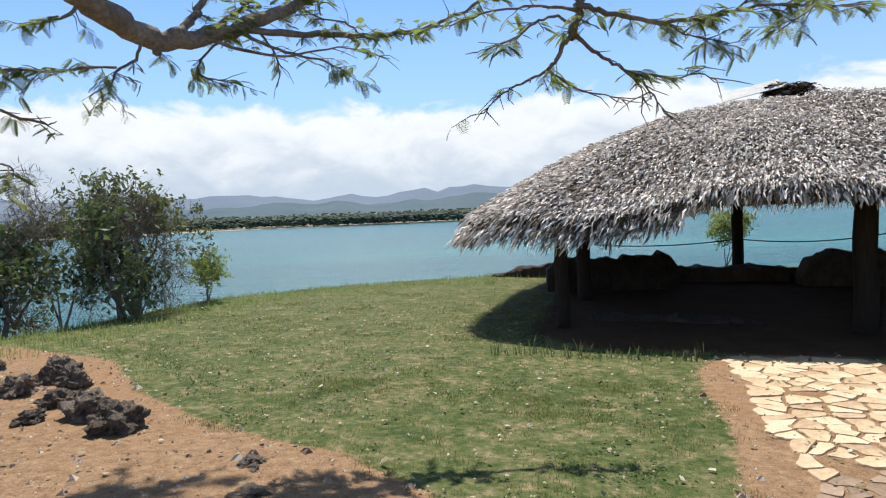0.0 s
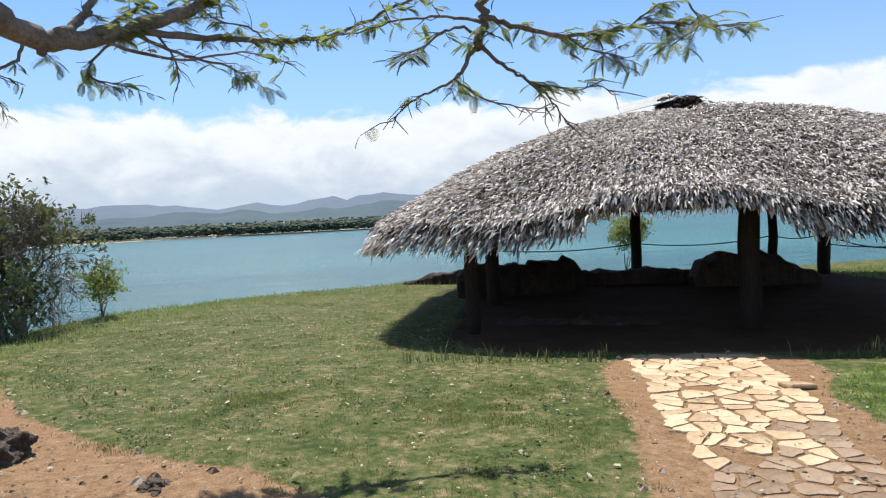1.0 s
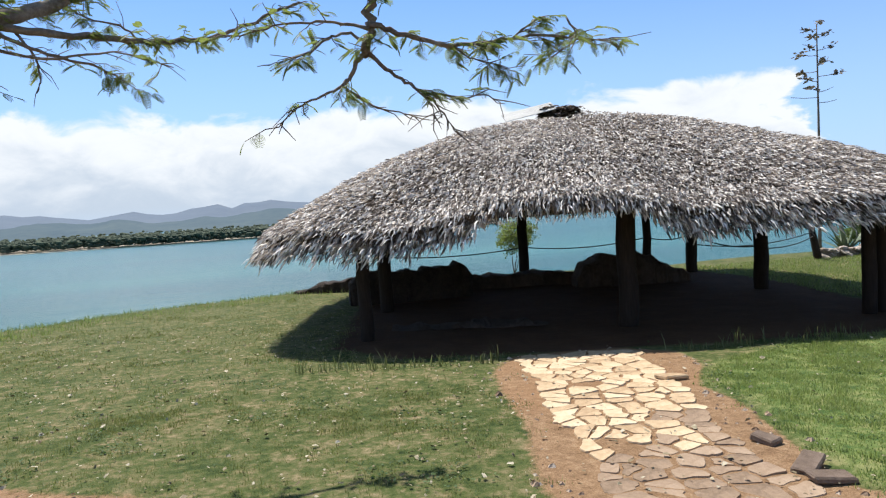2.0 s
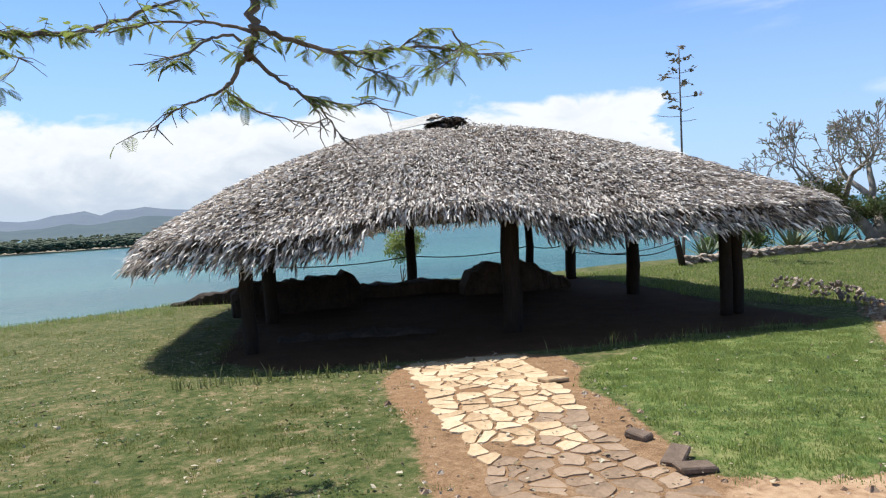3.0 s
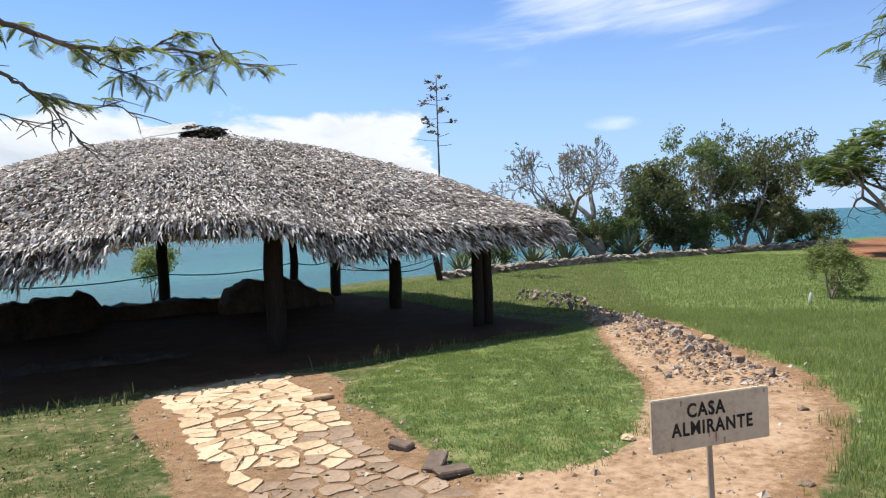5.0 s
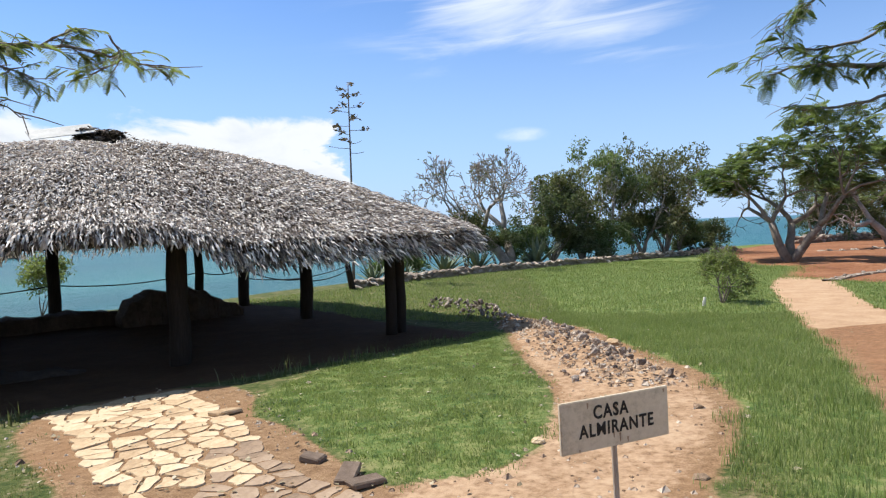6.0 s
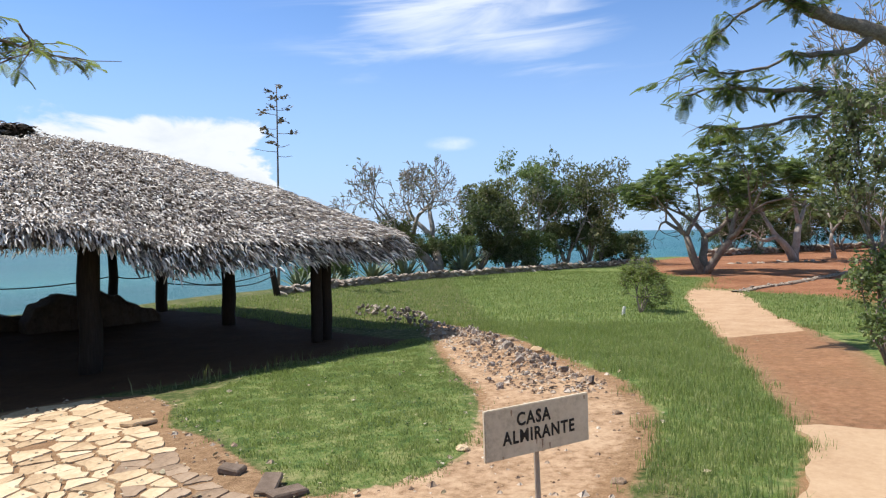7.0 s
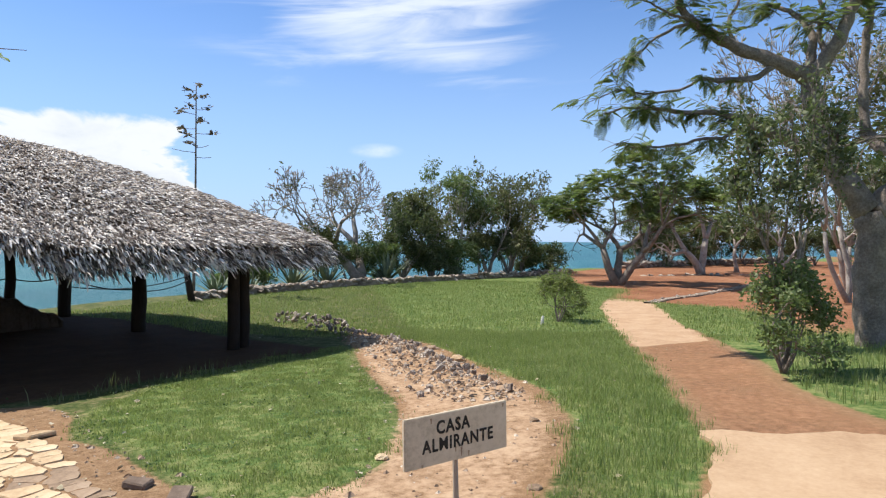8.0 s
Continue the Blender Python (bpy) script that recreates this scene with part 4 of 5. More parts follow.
def build_walk_slab():
    """The near end of the sandy walkway: a thin cast slab."""
    outline = [(6.65, 0.12), (7.1, -1.45), (6.9, -2.2), (3.2, -2.2), (2.6, 0.1), (4.6, 0.1), (5.0, 0.02), (6.1, -0.02)]
    worn = []
    for (ax, ay), (bx, by) in zip(outline, outline[1:] + outline[:1]):
        for k in range(9):
            x, y = ax + (bx - ax) * k / 9, ay + (by - ay) * k / 9
            worn.append((x + 0.16 * noise.fractal((x * 2.3, y * 2.3, 4.0), 1.0, 2.0, 4), y + 0.10 * noise.fractal((x * 2.3, y * 2.3, 9.0), 1.0, 2.0, 4)))
    outline = worn
    bm = bmesh.new()
    top = [bm.verts.new((x, y, ground_at(x, y) + 0.03)) for x, y in outline]
    low = [bm.verts.new((x, y, ground_at(x, y) - 0.1)) for x, y in outline]
    bm.faces.new(top)
    for k in range(len(outline)):
        bm.faces.new((top[k], low[k], low[(k + 1) % len(outline)], top[(k + 1) % len(outline)]))
    tagged(part("walkway_slab", bm, SLAB), "pale sandy concrete slab of the walkway", "pavement", kind="structure")


build_walk_slab()


# ---------------------------------------------------------------- sign
def build_sign():
    a, b = Vector((3.11, 1.50, 0)), Vector((3.70, 1.12, 0))
    mid = (a + b) / 2
    along = (b - a).normalized()
    turn = math.degrees(math.atan2(along.y, along.x))
    z = ground_at(mid.x, mid.y)
    sign = holder("sign", (mid.x, mid.y, z), "pale painted wooden sign board on a thin stake", "sign", turn=turn)
    w, h = 0.70, 0.275
    bm = bmesh.new()
    bmesh.ops.create_cube(bm, size=1)
    for v in bm.verts:
        v.co = Vector((v.co.x * w, v.co.y * 0.022, v.co.z * h))
    bmesh.ops.bevel(bm, geom=list(bm.edges), offset=0.004, segments=2, affect="EDGES")
    board = part("board", bm, SIGN_PAINT, sign)
    board.matrix_local = pose(0, 0, 0.575 - z, 0, -1.2, 0)
    stake = Soup()
    stake.tube([(0.03, 0.028, -0.25), (0.02, 0.028, 0.2), (0.01, 0.028, 0.5), (0.0, 0.028, 0.575 - z)], [0.017, 0.017, 0.016, 0.016], 8)
    st = link("stake", np.concatenate(stake.v), stake.f, STAKE, sign)
    for words, size, x, zz in (("CASA", 0.100, -0.035, 0.03), ("ALMIRANTE", 0.098, 0.003, -0.062)):
        curve = bpy.data.curves.new("lettering", "FONT")
        curve.body, curve.size, curve.align_x, curve.extrude, curve.offset = words, size, "CENTER", 0.0012, 0.0024
        curve.space_character = 1.16
        text = bpy.data.objects.new("lettering", curve)
        me = bpy.data.meshes.new_from_object(text)
        bpy.data.objects.remove(text)
        me.materials.clear()
        me.materials.append(SIGN_INK)
        ob = new("lettering", me)
        ob.parent = board
        ob.matrix_local = pose(x, -0.0125, zz, 90, 0, 0) @ Matrix.Diagonal((0.82, 1, 1, 1))
        tagged(ob, "hand-painted black capital letters")
    # weathered drips and a rubbed mark on the paint
    rng = np.random.default_rng(4)
    for x, z0, l in ((-0.18, 0.12, 0.03), (0.0, 0.09, 0.06), (0.02, -0.07, 0.05), (-0.24, -0.12, 0.02), (0.07, -0.10, 0.03), (0.32, 0.125, 0.02), (-0.02, -0.06, 0.03)):
        link("stain", [(x - 0.007, -0.0118, z0), (x + 0.007, -0.0118, z0), (x + 0.003, -0.0118, z0 - l), (x - 0.003, -0.0118, z0 - l)], [(0, 1, 2, 3)], FLAG_WORN, board)


build_sign()


# ---------------------------------------------------------------- trees and shrubs
def pinnate_leaf(pairs=7, droop=0.25, leaflet=0.30, width=0.10):
    """A feathery leaf one unit long, from its stalk along +y."""
    verts, faces = [], []
    for k in range(pairs):
        t = 0.15 + 0.85 * k / (pairs - 1)
        z = -droop * t * t
        l = leaflet * (0.65 + 0.7 * math.sin(math.pi * min(t, 0.95)))
        for side in (-1, 1):
            o = len(verts)
            verts += [(0, t - width / 2, z), (0, t + width / 2, z), (side * l * 0.8, t + width + l * 0.35, z - 0.10 * l), (side * l, t + l * 0.45, z - 0.28 * l), (side * l * 0.7, t + l * 0.15, z - 0.16 * l)]
            faces.append((o, o + 4, o + 3, o + 2, o + 1))
    o = len(verts)
    verts += [(-0.012, 0, 0), (0.012, 0, 0), (0.008, 1, -droop), (-0.008, 1, -droop)]
    faces.append((o, o + 1, o + 2, o + 3))
    return verts, faces


def leaf_sprig(rng, count=6, size=0.5, width=0.26):
    """A small spray of plain leaves, one unit across."""
    verts, faces = [], []
    for k in range(count):
        d = rng.normal(0, 1, 3) + np.array([0, 0.7, 0.1])
        d /= np.linalg.norm(d)
        x = np.cross(d, rng.normal(0, 1, 3))
        x /= np.linalg.norm(x)
        p = rng.normal(0, 0.22, 3)
        l, w = size * rng.uniform(0.7, 1.2), width * rng.uniform(0.7, 1.2)
        o = len(verts)
        verts += [tuple(p), tuple(p + d * l * 0.45 + x * w / 2), tuple(p + d * l), tuple(p + d * l * 0.45 - x * w / 2)]
        faces.append((o, o + 1, o + 2, o + 3))
    return verts, faces


def branching(rng, levels, spread, lift, forks=(2, 3), start=(0, 0, 1), shrink=0.74, wander=0.16):
    """A branching skeleton that grows from the origin: limbs (points, widths) and the tips' places and ways."""
    limbs, tips = [], []

    def grow(p, way, length, width, level):
        points, widths = [p.copy()], [width]
        steps = 4
        for k in range(steps):
            way = way + rng.normal(0, wander, 3) + np.array([0, 0, lift * (0.6 if level > 1 else 0.2)])
            way /= np.linalg.norm(way)
            p = p + way * length / steps
            points.append(p.copy())
            widths.append(width * (1 - 0.32 * (k + 1) / steps))
            if level >= levels - 2 and k > 0:
                tips.append((p.copy(), way.copy()))
        limbs.append((points, widths, level))
        if level >= levels:
            tips.append((p.copy(), way.copy()))
            return
        n = int(rng.integers(forks[0], forks[1] + 1))
        turn0 = rng.uniform(0, math.tau)
        a = np.cross(way, [0.3, 0.2, 0.9])
        a /= np.linalg.norm(a) + 1e-9
        b = np.cross(way, a)
        for k in range(n):
            t = turn0 + math.tau * k / n + rng.normal(0, 0.35)
            w = way + spread * rng.uniform(0.65, 1.2) * (math.cos(t) * a + math.sin(t) * b)
            grow(p, w / np.linalg.norm(w), length * shrink * rng.uniform(0.8, 1.15), widths[-1] * (0.82 if n == 2 else 0.7), level + 1)

    grow(np.zeros(3), np.asarray(start, float), 1.0, 0.1, 0)
    return limbs, tips


def build_tree(name, place, high, wide, girth, seed, leaf, leaf_size, per_tip, label, category="tree", group="", bark=None, levels=5, spread=0.75, lift=0.05, forks=(2, 3),
               stems=1, drop=0.0, shape=None, flat=1.0, keep=1.0, above=0.0, thinnest=0.006):
    """A tree or shrub scaled to a height and width, with feathery or plain leaves about its twigs."""
    rng = np.random.default_rng(seed)
    x, y = place
    z = ground_at(x, y) - drop
    root = holder(name, (x, y, z), label, category, group)
    all_limbs, all_tips = [], []
    for k in range(stems):
        start = np.array([0, 0, 1.0]) if stems == 1 else np.array([math.cos(k * 2.4) * 0.55, math.sin(k * 2.4) * 0.55, 1.0])
        limbs, tips = branching(rng, levels, spread, lift, forks, start / np.linalg.norm(start))
        all_limbs += limbs
        all_tips += tips
    tips = np.array([t[0] for t in all_tips])
    ways = np.array([t[1] for t in all_tips])
    reach = np.percentile(np.hypot(tips[:, 0], tips[:, 1]), 95)
    scale = np.array([wide / 2 / reach, wide / 2 / reach, high / np.percentile(tips[:, 2], 98)])
    wood = Soup()
    for points, widths, level in all_limbs:
        w = np.array(widths) / 0.1 * girth / 2
        if level == 0 and stems == 1:
            w[0] *= 1.35
        wood.tube(np.array(points) * scale + (0, 0, -0.05 if level == 0 else 0), np.maximum(w, thinnest), 8 if level < 2 else 5)
    link("trunk", np.concatenate(wood.v), wood.f, bark or BARK, root, True)
    if leaf is not None and per_tip:
        verts, faces = shape or leaf_sprig(rng)
        crown = Soup()
        pick = (rng.uniform(0, 1, len(tips)) < keep) & (tips[:, 2] * scale[2] > above * high)
        tips, ways = tips[pick], ways[pick]
        p = np.repeat(tips * scale, per_tip, 0)
        w = np.repeat(ways, per_tip, 0) * np.array([1, 1, 0.35 * flat]) + rng.normal(0, 0.75, p.shape) * np.array([1, 1, 0.5 * flat])
        p = p + rng.normal(0, leaf_size * 0.55, p.shape) * np.array([1, 1, 0.5])
        s = leaf_size * rng.uniform(0.6, 1.25, len(p))
        crown.tiles(verts, faces, p, frames_from(w, rng) * s[:, None, None])
        tagged(link("crown", np.concatenate(crown.v), crown.f, leaf, root), kind="stuff")
    return root


FEATHER = pinnate_leaf(9, 0.34, 0.25, 0.065)
FEATHER_SMALL = pinnate_leaf(4, 0.2, 0.34, 0.2)


def build_limbed_tree(name, limbs, trunk, leaf, leaf_size, twig, count, label, seed, bark, bare=0.3):
    """A tree whose main limbs follow given courses; twigs and feathery leaves grow from the thinner ones."""
    rng = np.random.default_rng(seed)
    base = trunk[1][0]
    root = holder(name, base, label, "tree")
    wood, crown = Soup(), Soup()
    origin = np.array(base)
    places, ways = [], []

    def smooth(points, n=4):
        p = [np.array(q, float) for q in points]
        p = [2 * p[0] - p[1]] + p + [2 * p[-1] - p[-2]]
        out = []
        for i in range(1, len(p) - 2):
            for k in range(n):
                t = k / n
                out.append(0.5 * (2 * p[i] + (p[i + 1] - p[i - 1]) * t + (2 * p[i - 1] - 5 * p[i] + 4 * p[i + 1] - p[i + 2]) * t * t + (3 * p[i] - p[i - 1] - 3 * p[i + 1] + p[i + 2]) * t ** 3))
        return np.array(out + [p[-2]])

    for (r0, r1), points in ((*[trunk], *limbs)):
        p = smooth(points)
        r = np.linspace(r0, r1, len(p)) * (0.85 if r0 < 0.06 else 1.0) * (1 + 0.07 * np.sin(np.arange(len(p)) * 1.9))
        if len(p) > 4:
            p[1:-1] += rng.normal(0, min(r0, 0.05) * 0.3, p[1:-1].shape)
        wood.tube(p - origin, r, 10 if r0 > 0.08 else 6)
        if r1 > 0.1 or (r0, r1) == trunk[0]:
            continue
        length = np.linalg.norm(np.diff(p, axis=0), axis=1).sum()
        for k in range(max(2, int(length * count))):
            t = rng.uniform(0.55 if r0 > 0.09 else 0.15, 1.0) if k else 1.0
            i = min(int(t * (len(p) - 1)), len(p) - 2)
            q = p[i] + (p[i + 1] - p[i]) * (t * (len(p) - 1) - i)
            d = p[i + 1] - p[i]
            d = d / np.linalg.norm(d) * 0.8 + rng.normal(0, 0.6, 3) * np.array([1, 1, 0.35])
            d /= np.linalg.norm(d)
            l = twig * rng.uniform(0.5, 1.3)
            bend = q + d * l * 0.5 + rng.normal(0, 0.06 * l, 3)
            tip = bend + (d + rng.normal(0, 0.35, 3) - np.array([0, 0, 0.06])) * l * 0.5
            gap = noise.noise(Vector(tip) * (0.9 / (twig + 0.25))) < -0.1
            if gap and rng.random() < 0.7:
                continue
            wood.tube(np.array([q, bend, tip]) - origin, [max(0.0045, twig * 0.014), max(0.0035, twig * 0.009), 0.002], 5)
            if gap or rng.random() < bare:
                continue
            for s in np.linspace(0.3, 1.0, int(rng.integers(4, 8))):
                b = q + (bend - q) * min(1, s * 2) if s < 0.5 else bend + (tip - bend) * (s * 2 - 1)
                if b[2] < 2.38 and b[0] > 0.2 and origin[0] < 0:
                    continue
                places.append(b - origin)
                ways.append(d * 0.5 + rng.normal(0, 0.8, 3) * np.array([1, 1, 0.2]) - np.array([0, 0, 0.2]))
    sizes = leaf_size * rng.uniform(0.65, 1.2, len(places))
    crown.tiles(*FEATHER, np.array(places), frames_from(np.array(ways), rng, spin=0.25) * sizes[:, None, None])
    link("trunk", np.concatenate(wood.v), wood.f, bark, root, True)
    tagged(link("crown", np.concatenate(crown.v), crown.f, leaf, root), kind="stuff")
    return root


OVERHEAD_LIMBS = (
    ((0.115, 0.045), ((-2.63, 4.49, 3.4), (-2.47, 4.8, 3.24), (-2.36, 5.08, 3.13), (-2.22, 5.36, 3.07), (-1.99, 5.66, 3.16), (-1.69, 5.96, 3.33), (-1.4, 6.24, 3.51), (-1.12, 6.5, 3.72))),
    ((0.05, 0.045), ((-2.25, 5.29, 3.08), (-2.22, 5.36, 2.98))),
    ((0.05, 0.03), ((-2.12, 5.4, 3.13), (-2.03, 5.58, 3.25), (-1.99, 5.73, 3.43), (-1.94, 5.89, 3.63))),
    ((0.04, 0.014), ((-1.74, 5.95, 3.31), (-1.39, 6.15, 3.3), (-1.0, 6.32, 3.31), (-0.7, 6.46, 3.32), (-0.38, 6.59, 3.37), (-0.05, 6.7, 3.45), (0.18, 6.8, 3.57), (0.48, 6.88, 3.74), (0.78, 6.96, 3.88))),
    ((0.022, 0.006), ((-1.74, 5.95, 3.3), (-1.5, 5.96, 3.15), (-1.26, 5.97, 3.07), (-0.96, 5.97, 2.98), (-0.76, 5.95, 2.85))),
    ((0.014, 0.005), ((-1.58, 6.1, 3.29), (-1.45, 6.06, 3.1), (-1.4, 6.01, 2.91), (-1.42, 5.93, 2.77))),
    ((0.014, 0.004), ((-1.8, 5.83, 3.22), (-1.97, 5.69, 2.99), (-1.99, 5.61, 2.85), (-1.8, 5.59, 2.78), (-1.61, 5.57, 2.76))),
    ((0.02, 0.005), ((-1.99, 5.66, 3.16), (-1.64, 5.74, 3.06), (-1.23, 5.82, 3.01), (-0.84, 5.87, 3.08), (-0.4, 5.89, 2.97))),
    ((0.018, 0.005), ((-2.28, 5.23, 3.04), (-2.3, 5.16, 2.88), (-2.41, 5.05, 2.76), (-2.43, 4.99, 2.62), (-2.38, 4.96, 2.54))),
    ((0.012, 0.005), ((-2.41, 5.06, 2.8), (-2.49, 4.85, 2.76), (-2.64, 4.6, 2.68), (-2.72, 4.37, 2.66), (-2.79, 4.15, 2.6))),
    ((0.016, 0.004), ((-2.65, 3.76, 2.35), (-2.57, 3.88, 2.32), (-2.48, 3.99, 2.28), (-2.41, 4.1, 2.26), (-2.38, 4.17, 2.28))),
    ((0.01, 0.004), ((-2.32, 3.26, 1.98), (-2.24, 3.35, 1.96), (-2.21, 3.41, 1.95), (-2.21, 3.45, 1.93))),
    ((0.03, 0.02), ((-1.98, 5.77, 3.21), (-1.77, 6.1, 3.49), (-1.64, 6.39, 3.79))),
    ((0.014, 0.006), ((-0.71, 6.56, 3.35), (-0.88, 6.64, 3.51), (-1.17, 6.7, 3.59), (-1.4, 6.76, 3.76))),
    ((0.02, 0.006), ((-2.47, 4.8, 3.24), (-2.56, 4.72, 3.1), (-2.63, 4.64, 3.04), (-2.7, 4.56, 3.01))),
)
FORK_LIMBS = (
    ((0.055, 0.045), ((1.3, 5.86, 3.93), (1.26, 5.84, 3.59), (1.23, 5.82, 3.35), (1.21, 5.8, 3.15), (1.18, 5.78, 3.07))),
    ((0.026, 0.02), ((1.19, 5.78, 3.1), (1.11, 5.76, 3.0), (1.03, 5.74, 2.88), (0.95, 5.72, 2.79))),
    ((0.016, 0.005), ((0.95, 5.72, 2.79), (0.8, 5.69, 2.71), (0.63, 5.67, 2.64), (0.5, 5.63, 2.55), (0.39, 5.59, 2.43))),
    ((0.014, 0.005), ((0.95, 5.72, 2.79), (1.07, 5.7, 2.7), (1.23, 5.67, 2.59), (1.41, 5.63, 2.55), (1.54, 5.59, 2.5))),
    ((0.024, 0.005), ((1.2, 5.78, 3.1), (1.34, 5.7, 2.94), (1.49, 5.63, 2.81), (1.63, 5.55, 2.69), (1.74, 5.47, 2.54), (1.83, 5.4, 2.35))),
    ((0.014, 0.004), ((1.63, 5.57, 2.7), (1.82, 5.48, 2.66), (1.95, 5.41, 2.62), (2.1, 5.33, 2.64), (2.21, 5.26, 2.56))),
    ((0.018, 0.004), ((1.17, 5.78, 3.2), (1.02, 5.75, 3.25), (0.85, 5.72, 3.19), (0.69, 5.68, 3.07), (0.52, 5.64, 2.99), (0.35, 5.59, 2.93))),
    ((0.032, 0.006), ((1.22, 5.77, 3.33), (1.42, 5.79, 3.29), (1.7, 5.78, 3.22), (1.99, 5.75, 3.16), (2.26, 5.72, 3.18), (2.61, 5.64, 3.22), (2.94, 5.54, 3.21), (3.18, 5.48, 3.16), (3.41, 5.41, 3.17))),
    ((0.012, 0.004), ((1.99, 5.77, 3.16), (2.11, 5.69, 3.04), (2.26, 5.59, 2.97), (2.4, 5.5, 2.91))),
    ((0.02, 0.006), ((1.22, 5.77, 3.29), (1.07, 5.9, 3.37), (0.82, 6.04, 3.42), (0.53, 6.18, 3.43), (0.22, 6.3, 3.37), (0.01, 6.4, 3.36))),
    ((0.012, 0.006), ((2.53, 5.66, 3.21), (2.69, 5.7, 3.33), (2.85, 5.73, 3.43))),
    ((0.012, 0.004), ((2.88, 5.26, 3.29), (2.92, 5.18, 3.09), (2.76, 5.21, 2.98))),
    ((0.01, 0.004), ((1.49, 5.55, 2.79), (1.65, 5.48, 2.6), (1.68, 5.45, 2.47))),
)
LAWN_TREE_LIMBS = (
    ((0.4, 0.3), ((14.14, -2.7, -0.51), (14.16, -2.64, 0.31), (14.16, -2.63, 1.14), (14.15, -2.67, 1.76), (14.16, -2.61, 2.22))),
    ((0.25, 0.17), ((14.16, -2.61, 2.22), (14.18, -2.25, 2.7), (14.18, -1.97, 3.23), (14.17, -1.8, 3.77), (14.14, -1.68, 4.3), (14.11, -1.59, 4.77))),
    ((0.16, 0.06), ((14.11, -1.59, 4.72), (13.94, -1.27, 4.9), (13.78, -0.79, 5.12), (13.6, -0.29, 5.33), (13.4, 0.1, 5.53), (13.19, 0.47, 5.79), (12.98, 0.69, 6.12))),
    ((0.15, 0.08), ((14.11, -1.61, 4.72), (14.15, -1.9, 5.12), (14.2, -2.11, 5.48), (14.26, -2.24, 5.9), (14.3, -2.5, 6.35), (14.37, -2.59, 6.88))),
    ((0.1, 0.03), ((14.11, -1.59, 4.77), (14.3, -1.67, 5.29), (14.51, -1.61, 5.79), (14.74, -1.33, 6.22), (14.97, -0.94, 6.46))),
    ((0.14, 0.08), ((14.16, -2.02, 3.12), (13.93, -1.66, 3.4), (13.69, -1.27, 3.51), (13.45, -0.78, 3.73), (13.19, -0.39, 3.92))),
    ((0.06, 0.012), ((13.19, -0.39, 3.92), (12.85, 0.18, 3.98), (12.47, 0.83, 4.0), (12.07, 1.37, 4.02), (11.66, 1.8, 3.87))),
    ((0.05, 0.01), ((13.19, -0.39, 3.92), (12.95, -0.2, 3.57), (12.69, 0.36, 3.46), (12.4, 1.11, 3.33), (12.09, 1.66, 3.39))),
    ((0.07, 0.04), ((13.86, -1.08, 5.0), (13.72, -0.59, 4.72), (13.57, -0.01, 4.73), (13.4, 0.29, 4.72))),
    ((0.035, 0.01), ((13.4, 0.29, 4.72), (13.03, 0.67, 4.46), (12.64, 1.24, 4.37), (12.23, 1.69, 4.37), (11.84, 1.92, 4.16))),
    ((0.04, 0.006), ((13.09, 0.44, 5.71), (12.84, 0.97, 5.48), (12.59, 1.24, 5.19), (12.33, 1.51, 4.89), (12.08, 1.72, 4.7))),
    ((0.04, 0.012), ((13.09, 0.47, 5.76), (12.88, 0.78, 5.84), (12.65, 1.16, 6.01), (12.41, 1.53, 6.14))),
    ((0.24, 0.12), ((14.15, -2.66, 2.17), (14.23, -2.93, 2.53), (14.27, -3.32, 2.98), (14.27, -3.82, 3.57), (14.31, -4.14, 4.45))),
    ((0.1, 0.06), ((15.16, -2.73, 3.76), (15.22, -2.67, 4.44), (15.27, -2.68, 5.33), (15.31, -2.74, 6.01), (15.34, -2.82, 6.78))),
    ((0.12, 0.1), ((14.51, -3.38, 3.01), (14.87, -2.91, 3.49), (15.16, -2.73, 3.76))),
    ((0.03, 0.008), ((12.31, -2.71, 3.38), (12.2, -2.24, 3.27), (12.08, -1.68, 3.16), (11.95, -1.11, 3.1), (11.79, -0.36, 3.09))),
    ((0.025, 0.008), ((12.5, -2.75, 3.5), (12.43, -2.28, 3.33), (12.34, -1.79, 3.39), (12.23, -1.3, 3.31))),
    ((0.05, 0.02), ((13.7, -0.3, 5.36), (13.73, -0.19, 5.83), (13.76, -0.38, 6.24), (13.79, -0.58, 6.65))),
    ((0.06, 0.03), ((14.17, -1.9, 5.13), (14.22, -1.76, 5.58), (14.25, -1.81, 6.01), (14.3, -1.67, 6.57))),
    ((0.04, 0.02), ((14.24, -2.12, 5.49), (14.08, -1.84, 5.74), (13.91, -1.54, 5.67))),
)

def drawn_in(limbs, share):
    """The same limbs nearer to the eye and thinner in proportion."""
    return tuple((tuple(r * share for r in radii), tuple(tuple(EYE + (Vector(p) - EYE) * share) for p in points)) for radii, points in limbs)


